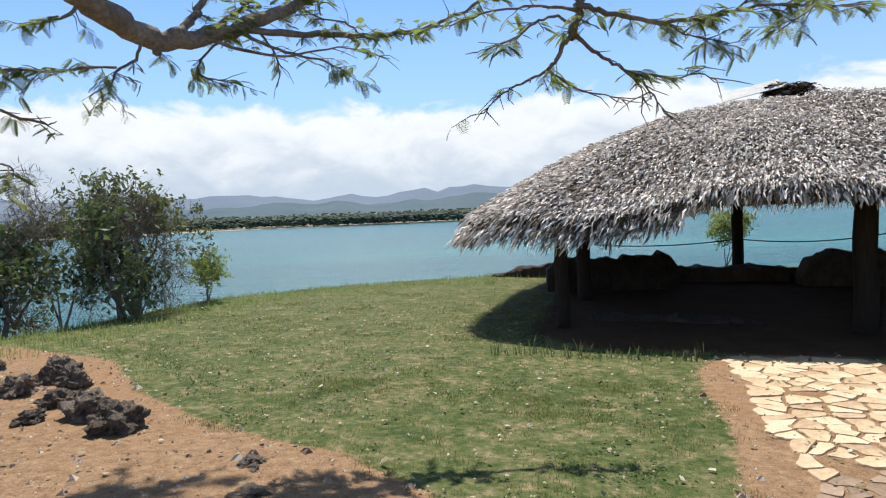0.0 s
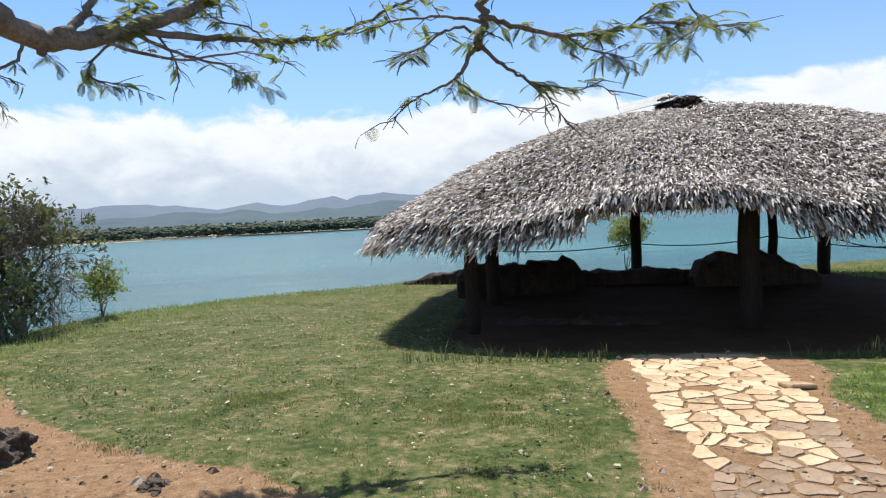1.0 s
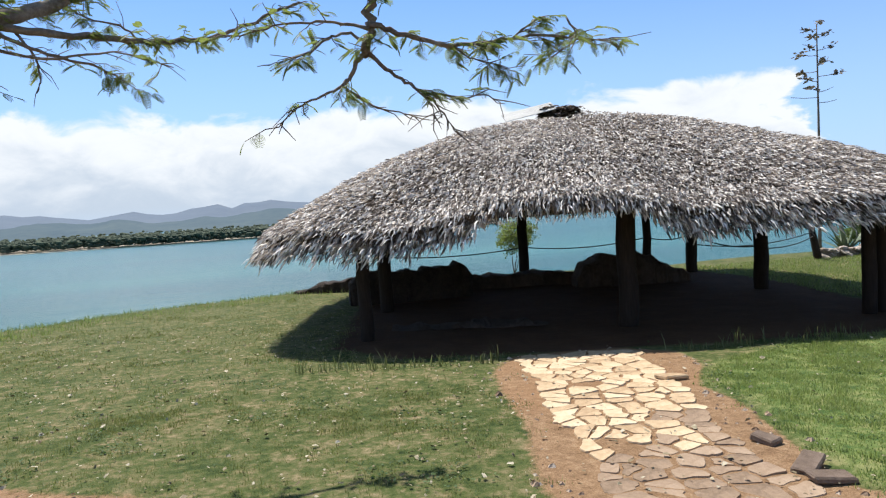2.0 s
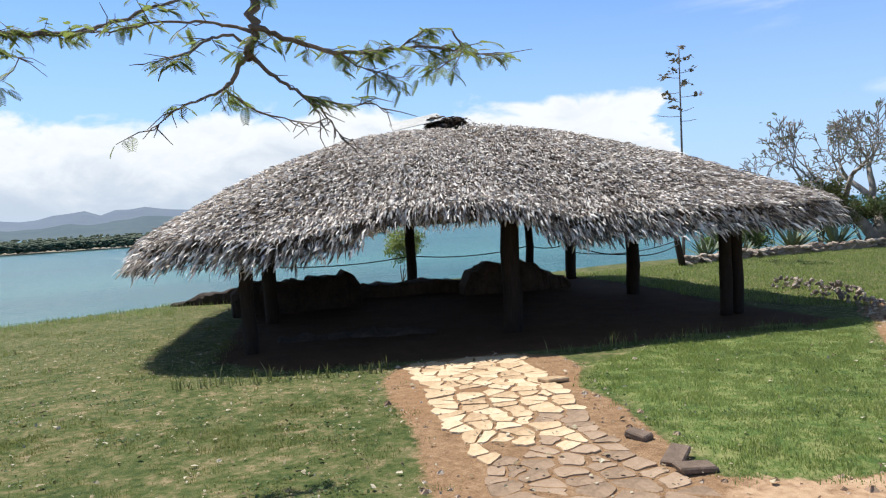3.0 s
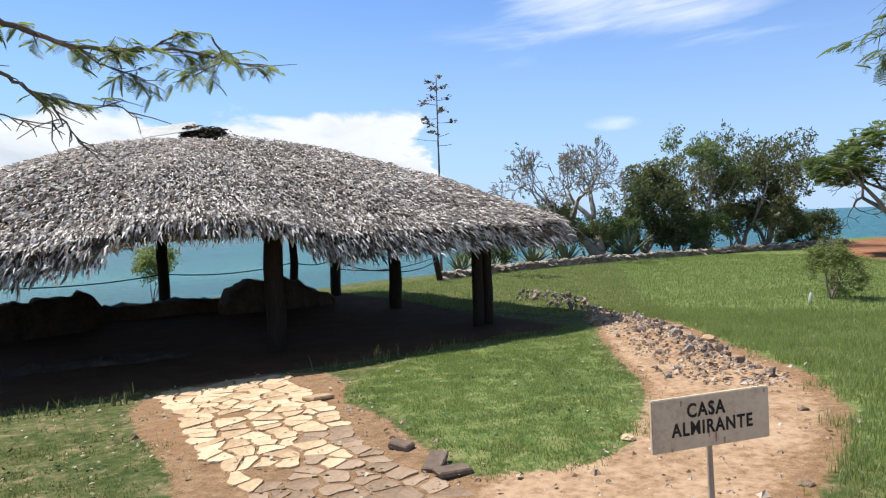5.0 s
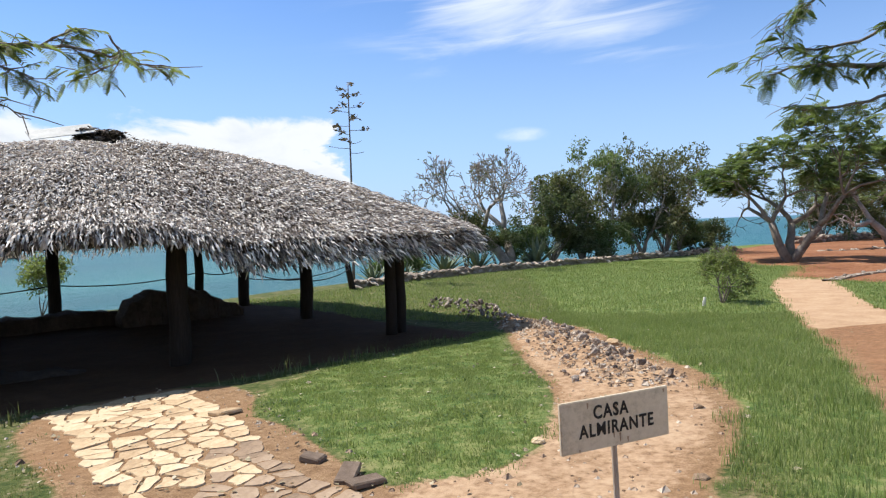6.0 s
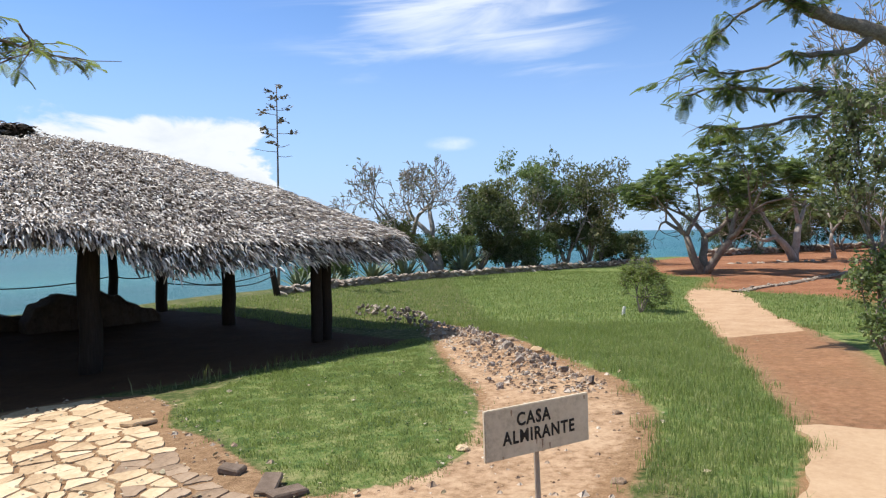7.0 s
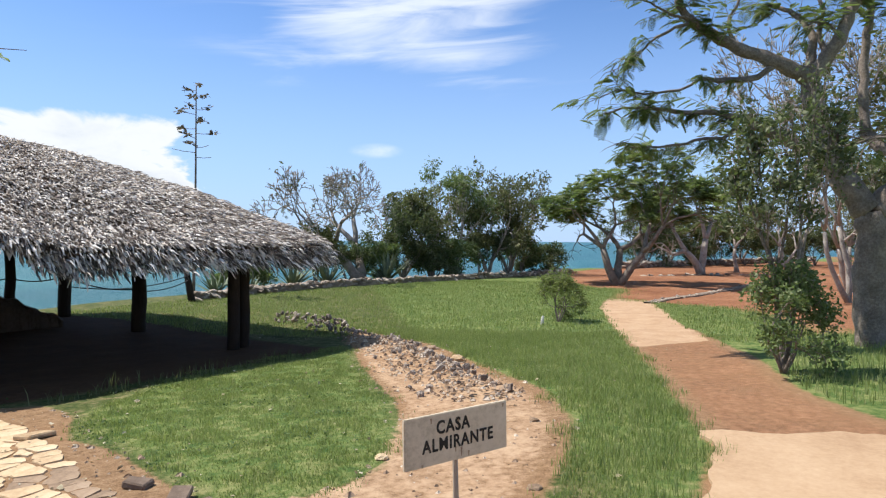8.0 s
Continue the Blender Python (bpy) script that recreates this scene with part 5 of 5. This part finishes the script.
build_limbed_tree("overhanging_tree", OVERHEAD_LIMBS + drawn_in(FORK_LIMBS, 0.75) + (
    # unseen: two limbs, and the trunk below, added to carry the branches
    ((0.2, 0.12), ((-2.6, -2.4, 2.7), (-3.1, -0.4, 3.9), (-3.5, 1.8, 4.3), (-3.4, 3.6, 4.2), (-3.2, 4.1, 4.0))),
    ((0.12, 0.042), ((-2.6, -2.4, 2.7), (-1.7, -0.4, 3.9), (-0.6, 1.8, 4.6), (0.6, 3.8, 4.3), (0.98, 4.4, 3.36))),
    # unseen limbs above the view, added to throw dappled shade on the earth
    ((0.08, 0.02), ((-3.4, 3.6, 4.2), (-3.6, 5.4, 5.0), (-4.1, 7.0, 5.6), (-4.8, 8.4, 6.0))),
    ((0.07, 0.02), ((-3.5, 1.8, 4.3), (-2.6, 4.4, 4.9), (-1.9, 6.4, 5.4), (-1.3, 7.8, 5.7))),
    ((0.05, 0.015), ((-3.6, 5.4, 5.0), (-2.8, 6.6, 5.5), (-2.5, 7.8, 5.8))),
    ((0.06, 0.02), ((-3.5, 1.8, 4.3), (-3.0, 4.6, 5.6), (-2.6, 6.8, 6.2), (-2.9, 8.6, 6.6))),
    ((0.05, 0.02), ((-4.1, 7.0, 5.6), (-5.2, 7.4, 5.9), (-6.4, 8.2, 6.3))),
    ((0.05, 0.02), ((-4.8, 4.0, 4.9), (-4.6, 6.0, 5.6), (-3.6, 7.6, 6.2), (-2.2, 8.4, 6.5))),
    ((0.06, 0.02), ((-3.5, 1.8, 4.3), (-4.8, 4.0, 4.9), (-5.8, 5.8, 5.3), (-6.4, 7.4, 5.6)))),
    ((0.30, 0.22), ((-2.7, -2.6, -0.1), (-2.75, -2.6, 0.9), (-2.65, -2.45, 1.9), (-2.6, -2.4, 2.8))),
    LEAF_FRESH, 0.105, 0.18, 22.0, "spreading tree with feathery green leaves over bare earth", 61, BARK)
build_limbed_tree("lawn_tree", LAWN_TREE_LIMBS[1:], ((0.31, 0.26), LAWN_TREE_LIMBS[0][1]), LEAF_LAWN_TREE, 0.25, 0.55, 14.0, "tall grey-barked tree with feathery leaves beside the walkway", 62, BARK, 0.18)

build_tree("umbrella_tree", (36.6, 4.8), 7.0, 10.2, 0.5, 71, LEAF_LAWN_TREE, 0.36, 3, "low umbrella-crowned tree forking near the red earth", group="umbrella trees", shape=FEATHER_SMALL, levels=5, spread=0.62, lift=0.02, forks=(2, 3), stems=3, flat=0.4, above=0.5, thinnest=0.012)
build_tree("umbrella_tree", (50.8, 0.9), 7.0, 8.4, 0.6, 72, LEAF_LAWN_TREE, 0.36, 3, "pale-trunked umbrella tree on the red earth", group="umbrella trees", bark=BARK_PALE, shape=FEATHER_SMALL, levels=5, spread=0.6, lift=0.02, stems=2, flat=0.4, above=0.45, thinnest=0.012)
build_tree("umbrella_tree", (57, -1.6), 6.0, 6.0, 0.35, 73, LEAF_OLIVE, 0.36, 1, "thin-stemmed tree near the far wall", group="umbrella trees", bark=BARK_PALE, shape=FEATHER_SMALL, levels=5, spread=0.55, lift=0.02, flat=0.5)
build_tree("bare_tree", (33.0, 18.6), 6.3, 12.0, 0.62, 76, LEAF_OLIVE, 0.2, 1, "nearly leafless pale tree behind the lawn wall", bark=BARK_PALE, shape=FEATHER_SMALL, levels=7, spread=0.62, lift=0.0, stems=2, keep=0.035, thinnest=0.018)
rng_wood = np.random.default_rng(80)
for x, y, high, wide, seed, mat, label in (
        (41.0, 16.2, 7.3, 7.0, 81, LEAF_LAWN_TREE, "tall dark-leaved tree behind the lawn wall"), (45.5, 13.6, 7.0, 7.0, 82, LEAF_OLIVE, "olive-leaved tree behind the lawn wall"),
        (37.5, 18.2, 4.6, 5.0, 83, LEAF_DARK, "dark leafy tree behind the lawn wall"), (43.0, 14.4, 6.2, 6.5, 85, LEAF_OLIVE, "olive-leaved tree crowding the lawn wall"), (38.8, 16.8, 5.6, 5.0, 96, LEAF_OLIVE, "brownish-green tree behind the lawn wall"),
        (66, 6.6, 6.0, 7.0, 86, LEAF_DARK, "dark leafy tree beyond the red earth"), (72, 4.5, 6.4, 8.0, 87, LEAF_DARK, "dark leafy tree beyond the far wall"),
        (80, -2.5, 7.5, 9.0, 88, LEAF_OLIVE, "olive-leaved tree beyond the far wall"), (70, -6, 6.6, 8.0, 89, LEAF_OLIVE, "olive-leaved tree beyond the red earth"),
        (78, -12, 8.5, 9.5, 90, LEAF_DARK, "dark leafy tree beyond the red earth"), (25, -6.8, 8.5, 8.0, 94, LEAF_OLIVE, "olive-leaved tree behind the big lawn tree"), (34, -5.5, 7.0, 6.0, 95, LEAF_DARK, "dark leafy tree beside the red earth"), (62, -14, 7.5, 8.5, 91, LEAF_OLIVE, "olive-leaved tree beside the red earth"), (88, -18, 10, 11, 92, LEAF_DARK, "dark leafy tree at the far end")):
    build_tree("coast_tree", (x, y), high, wide, 0.28, seed, mat, 0.40, 1, label, group="coast trees", bark=BARK_PALE, levels=5, spread=0.6, lift=0.05, stems=3, forks=(2, 3), keep=0.62)
for k, (x, y) in enumerate(((30.5, 20.0), (32.5, 19.2), (34.6, 18.0), (36.4, 17.6), (38.2, 16.2), (40.2, 15.4), (42.4, 14.8), (44.4, 13.6), (46.3, 12.9), (48.3, 12.2), (49.4, 11.9), (25.2, 20.6), (67, 6.2), (76, 1.4), (84, -5.4), (90, -9))):
    build_tree("coast_shrub", (x, y), 2.0 + 1.3 * rng_wood.random() - (1.0 if k in (4, 9, 10, 11) else 0), 3.0, 0.09, 100 + k, (LEAF_OLIVE, LEAF_DARK, LEAF_LAWN_TREE)[k % 3], 0.3, 2,
               "dense dark green shrub behind the low stone wall", "shrub", "coast shrubs", levels=4, spread=0.75, stems=4, keep=0.7)
for k, (x, y) in enumerate(((65.5, 6.0), (68, 4.4), (70, 2.2), (72, -0.2), (74, -2.8), (76, -5.6), (78, -9.6), (78, -13.7))):
    build_tree("coast_shrub", (x, y), 3.4 + 1.6 * rng_wood.random(), 5.6, 0.12, 180 + k, (LEAF_DARK, LEAF_OLIVE)[k % 2], 0.42, 2,
               "tall dark green shrub beyond the far wall", "shrub", "coast shrubs", levels=4, spread=0.7, stems=4, keep=0.8)

# the overgrown clump on the brow, with dry creepers in it
for x, y, high, wide, seed, mat, n, drop in ((-7.3, 15.4, 3.3, 3.6, 121, LEAF_OLIVE, 3, 0.1), (-9.9, 14.8, 3.5, 3.2, 122, LEAF_OLIVE, 3, 0.1), (-9.0, 13.2, 2.4, 3.0, 123, LEAF_DARK, 4, 0.1), (-11.6, 13.0, 3.0, 3.2, 124, LEAF_OLIVE, 3, 0.1), (-6.9, 14.0, 2.4, 2.2, 125, LEAF_DARK, 3, 0.1)):
    build_tree("brow_tree", (x, y), high, wide, 0.14, seed, mat, 0.30, 1, "scraggly tree tangled with dry creepers on the brow", group="brow trees", bark=BARK, keep=0.3, levels=5, spread=0.62, lift=0.06, stems=3)
for x, y, high, wide, seed in ((-8.3, 14.2, 3.2, 2.4, 131), (-9.9, 13.9, 3.4, 2.4, 132), (-6.8, 14.6, 2.6, 1.9, 133), (-11.2, 12.6, 2.6, 2.2, 134)):
    build_tree("creeper_tangle", (x, y), high, wide, 0.05, seed, DRY_VINE, 0.30, 1, "brown tangle of dry creeper hanging on the trees", "creeper", "creepers", bark=BARK_PALE, levels=4, spread=0.7, lift=-0.1, stems=4, keep=0.5, shape=leaf_sprig(np.random.default_rng(9), 8, 0.9, 0.05))
build_tree("young_shrub", (-6.1, 16.9), 1.3, 1.3, 0.04, 141, LEAF_FRESH, 0.2, 1, "small bright green shrub on the brow", "shrub", keep=0.5, levels=4, spread=0.7, stems=3)
build_tree("young_shrub", (9.7, 22.6), 1.9, 1.5, 0.04, 142, LEAF_FRESH, 0.2, 1, "pale green shrub beyond the shelter's back", "shrub", levels=4, spread=0.7, stems=3)
build_tree("leafy_sapling", (10.6, -0.95), 4.1, 1.7, 0.10, 151, LEAF_DARK, 0.19, 1, "slender dark-leaved sapling beside the walkway", "sapling", keep=0.6, levels=5, spread=0.42, lift=0.1, stems=2, above=0.25)
build_tree("bare_tree", (26.5, -4.3), 9.0, 9.0, 0.2, 77, LEAF_OLIVE, 0.2, 1, "leafless grey tree behind the tall lawn tree", bark=BARK_PALE, shape=FEATHER_SMALL, levels=7, spread=0.5, lift=0.04, stems=2, keep=0.08, thinnest=0.012)
build_tree("leafy_sapling", (10.4, -0.9), 1.5, 1.4, 0.05, 152, LEAF_LAWN_TREE, 0.15, 1, "bushy green shoots round the sapling's foot", "shrub", levels=4, spread=0.8, stems=5)
build_tree("lawn_bush", (17.8, 3.9), 1.35, 1.6, 0.05, 153, LEAF_FRESH, 0.13, 1, "loose green bush in the tall grass", "bush", levels=4, spread=0.75, stems=5)


def build_white_post(x, y):
    s = Soup()
    z = ground_at(x, y)
    s.tube([(x, y, z - 0.1), (x + 0.01, y, z + 0.1), (x + 0.03, y - 0.02, z + 0.22)], [0.045, 0.042, 0.036], 8)
    tagged(s.link("marker_post", WHITE_POST), "short whitewashed post beside the bush", "post")


build_white_post(16.9, 4.15)


# ---------------------------------------------------------------- agaves
def build_agave(place, size, seed, label):
    rng = np.random.default_rng(seed)
    x, y = place
    root = holder("agave", (x, y, ground_at(x, y) - 0.05), label, "agave", "agaves")
    for k in range(26):
        turn, rise = k * 2.4 + rng.normal(0, 0.15), rng.uniform(0.25, 1.35)
        l, w = size * rng.uniform(0.75, 1.1), size * 0.07
        d = np.array([math.cos(turn) * math.cos(rise), math.sin(turn) * math.cos(rise), math.sin(rise)])
        s = np.array([-math.sin(turn), math.cos(turn), 0])
        u = np.cross(s, d)
        verts = []
        for t, ww in ((0, 0.7), (0.35, 1.0), (0.7, 0.7), (1.0, 0.03)):
            c = d * l * t - np.array([0, 0, 0.12 * l * t * t * math.cos(rise)])
            verts += [c - s * w * ww, c - u * w * ww * 0.35, c + s * w * ww]
        faces = [(3 * i + j, 3 * i + j + 1, 3 * i + j + 4, 3 * i + j + 3) for i in range(3) for j in range(2)]
        link("leaf", verts, faces, AGAVE_SKIN, root)
    return root


for k, (x, y, size) in enumerate(((22.6, 19.9, 1.3), (24.6, 20.3, 1.2), (27.2, 19.2, 1.7), (29.4, 18.6, 1.6), (33.8, 17.4, 2.0), (24.0, 19.2, 1.0))):
    build_agave((x, y), size, 160 + k, "grey-green spiky agave rosette behind the low wall")


def build_agave_stalk():
    rng = np.random.default_rng(170)
    x, y = 21.3, 19.9
    z = ground_at(x, y)
    root = holder("agave_flower_stalk", (x, y, z), "tall thin agave flower stalk with dark seed clusters", "agave")
    top = 7.95 - z
    s = Soup()
    pts = [(0.02 * math.sin(t * 5) + 0.12 * t, 0.02 * math.cos(t * 4), top * t) for t in np.linspace(0, 1, 12)]
    s.tube(pts, np.linspace(0.07, 0.02, 12), 7)
    link("stalk", np.concatenate(s.v), s.f, BARK, root, True)
    for k in range(16):
        t = 0.66 + 0.34 * k / 15
        a = k * 2.4
        l = 0.75 * (1.15 - t) / 0.5 * rng.uniform(0.7, 1.2) + 0.12
        p = np.array((0.12 * t, 0, top * t))
        q = p + np.array((math.cos(a) * l, math.sin(a) * l, 0.12 * l))
        arm = Soup()
        arm.tube([p, (p + q) / 2 - (0, 0, 0.03), q], [0.014, 0.012, 0.01], 5)
        branch = link("side_branch", np.concatenate(arm.v), arm.f, BARK, root)
        if rng.random() < 0.9:
            pods = Soup()
            v, f = leaf_sprig(rng, 14, 0.7, 0.4)
            pods.tiles(v, f, [q], np.eye(3)[None] * 0.42 * (1.3 - 0.5 * t) * np.array([1, 1, 0.6])[None, :, None])
            link("seed_cluster", np.concatenate(pods.v), pods.f, DRY_VINE, branch)


build_agave_stalk()


# ---------------------------------------------------------------- grass and litter
def build_grass():
    rng = np.random.default_rng(200)
    blade = [(-0.5, 0, 0), (0.5, 0, 0), (0.32, 0.12, 0.55), (-0.32, 0.12, 0.55), (0, 0.38, 1.0)]
    blade_f = [(0, 1, 2, 3), (3, 2, 4)]

    def scatter(name, n, box, keep, low, high, wide, mat, label):
        x0, x1, y0, y1 = box
        x, y = rng.uniform(x0, x1, n), rng.uniform(y0, y1, n)
        ok = keep(x, y)
        x, y = x[ok], y[ok]
        h = rng.uniform(low, high, len(x)) * (0.6 + 0.4 * np.sin(x * 1.7 + np.sin(y * 2.1) * 1.5) ** 2 + 0.4 * clump(x, y))
        w = wide * rng.uniform(0.7, 1.3, len(x))
        a = rng.uniform(0, math.tau, len(x))
        lean = rng.uniform(0.3, 1.6, len(x))
        axes = np.zeros((len(x), 3, 3))
        axes[:, 0, 0], axes[:, 1, 0] = np.cos(a) * w, np.sin(a) * w
        axes[:, 0, 1], axes[:, 1, 1] = -np.sin(a) * h * lean, np.cos(a) * h * lean
        axes[:, 2, 2] = h
        s = Soup()
        s.tiles(blade, blade_f, np.stack([x, y, land(x, y) - 0.004], -1), axes)
        tagged(s.link(name, mat), label, "grass", kind="stuff")

    def wobble(x, y):
        return 0.16 * np.sin(x * 5.1 + np.sin(y * 3.3) * 2) * np.cos(y * 4.3 + x) + rng.normal(0, 0.07, x.shape)

    def lawn(x, y):
        j = wobble(x, y)
        bare = np.maximum.reduce([inside(x, y, o) for o in (BARE_LEFT, PATH_STRIP, RING, WALKWAY)])
        ok = (bare + j < 0) | (inside(x, y, PATCH) + j > 0.0)
        return ok & (inside(x, y, SHADED_FLOOR) < 0.1 + j) & (to_line(x, y, BROW) > -1.2)

    def near(x, y, d0, d1):
        d = np.hypot(x, y)
        return (d >= d0) & (d < d1)

    def clump(x, y):
        """Tufts a hand or two across: 0 in the gaps, 1 in the tufts."""
        a = np.sin(x * 7.3 + 1.9 * np.sin(y * 3.1)) * np.cos(y * 6.7 + 1.7 * np.sin(x * 2.9)) + 0.7 * np.sin(x * 15.1 + 2.3 * np.sin(y * 8.3)) * np.cos(y * 13.7 + 2.1 * np.sin(x * 6.1))
        return np.clip(0.5 + 0.75 * a, 0.06, 1.0)

    def thin(x, y):
        return (rng.uniform(0, 1, x.shape) < clump(x, y)) & wide_gaps(x, y)

    def wide_gaps(x, y):
        return rng.uniform(0, 1, x.shape) < 0.2 + 0.95 * np.sin(x * 1.15 + 0.8 * np.sin(y * 1.4)) ** 2 * np.cos(y * 0.9 + 0.5 * x) ** 2

    scatter("lawn_grass", 300000, (-3, 5, 2.5, 9), lambda x, y: lawn(x, y) & near(x, y, 3, 7.5) & thin(x, y) & (x < 3.6), 0.012, 0.034, 0.006, GRASS_BLADE, "short dry green lawn grass near the path")
    scatter("lawn_grass", 170000, (-9, 6, 5, 23), lambda x, y: lawn(x, y) & near(x, y, 7.5, 26) & thin(x, y) & (x < 4.5), 0.02, 0.045, 0.011, GRASS_BLADE, "short dry green lawn grass towards the sea")
    scatter("patch_grass", 190000, (3.4, 12, 2.3, 7.8), lambda x, y: (inside(x, y, PATCH) + wobble(x, y) > 0) & (rng.uniform(0, 1, x.shape) < 0.3 + clump(x, y)), 0.016, 0.042, 0.008, GRASS_TALL, "bright green grass patch beside the path")
    scatter("tall_grass", 170000, (4.5, 15, -0.2, 8.5), lambda x, y: lawn(x, y) & (inside(x, y, PATCH) < 0) & (y < 0.75 * x - 2.2), 0.04, 0.12, 0.007, GRASS_TALL, "tall green grass beside the walkway")
    scatter("tall_grass", 130000, (13, 37, -2, 19), lambda x, y: lawn(x, y) & (inside(x, y, RED_EARTH) < 0.4 * rng.normal(0, 1, x.shape)) & (y < 19.5 - 0.35 * np.maximum(x - 20, 0) * 0.9) & near(x, y, 14, 40), 0.04, 0.10, 0.016, GRASS_TALL, "tall green grass on the upper lawn")
    scatter("tall_grass", 16000, (8.5, 22, -7, -0.9), lambda x, y: (inside(x, y, WALKWAY) < -0.05) & (inside(x, y, RED_EARTH) < 0), 0.07, 0.2, 0.011, GRASS_TALL, "tall green grass under the big tree")
    scatter("brow_grass", 26000, (-10, 6, 8, 24), lambda x, y: (np.abs(to_line(x, y, BROW) - 0.1) < 1.3), 0.05, 0.15, 0.013, GRASS_TALL, "long grass along the brow")
    scatter("weeds", 5200, (0.6, 12, 6.9, 9.4), lambda x, y: (np.abs((y - 8.75) + 0.2 * (x - 0.8)) < 0.13) & (inside(x, y, PATH_STRIP) < -0.1), 0.07, 0.24, 0.018, LEAF_OLIVE, "ragged weeds along the roof's drip line")
    # flat broad-leaved weeds that darken the short lawn in patches
    weeds = Soup()
    n = 60000
    x, y = rng.uniform(-4, 11, n), rng.uniform(2.4, 11, n)
    blotch = np.sin(x * 2.1 + 1.3 * np.sin(y * 1.3)) * np.cos(y * 2.6 + 1.1 * np.sin(x * 1.7)) + 0.5 * np.sin(x * 5.3 + y * 3.1)
    ok = lawn(x, y) & (blotch > 0.45) & (rng.uniform(0, 1, n) < 0.25 + 0.6 * clump(x, y))
    x, y = x[ok], y[ok]
    w = np.stack([rng.normal(0, 1, len(x)), rng.normal(0, 1, len(x)), rng.normal(0.15, 0.25, len(x))], -1)
    size = rng.uniform(0.014, 0.034, len(x))
    weeds.tiles([(0, 0, 0), (0.34, 0.35, 0.08), (0.30, 0.8, 0.1), (0, 1, 0.02), (-0.30, 0.8, 0.1), (-0.34, 0.35, 0.08)], [(0, 1, 2, 3, 4, 5)], np.stack([x, y, land(x, y) + rng.uniform(0.006, 0.03, len(x))], -1), frames_from(w, rng) * size[:, None, None])
    tagged(weeds.link("clover", LEAF_WEED), "dark flat clover patches in the lawn", "weeds", kind="stuff")
    litter = Soup()
    n = 10000
    x, y = rng.uniform(-6, 13, n), rng.uniform(0.5, 16, n)
    ok = (inside(x, y, SHADED_FLOOR) < 0) & (to_line(x, y, BROW) > 0.3) & (rng.uniform(0, 1, n) < 0.25 + 0.75 * (x < 3.5))
    x, y = x[ok], y[ok]
    w = np.stack([rng.normal(0, 1, len(x)), rng.normal(0, 1, len(x)), rng.normal(0, 0.25, len(x))], -1)
    size = rng.gamma(2.2, 0.008, len(x)) + 0.009
    litter.tiles([(-0.3, 0, 0), (0.3, 0.1, 0.08), (0.22, 0.8, 0.16), (-0.1, 1, 0.05), (-0.36, 0.5, 0.14)], [(0, 1, 2, 3, 4)], np.stack([x, y, land(x, y) + 0.022], -1), frames_from(w, rng) * size[:, None, None])
    tagged(litter.link("leaf_litter", STRAW), "dry pale fallen leaves scattered on the lawn", "leaf litter", kind="stuff")


build_grass()
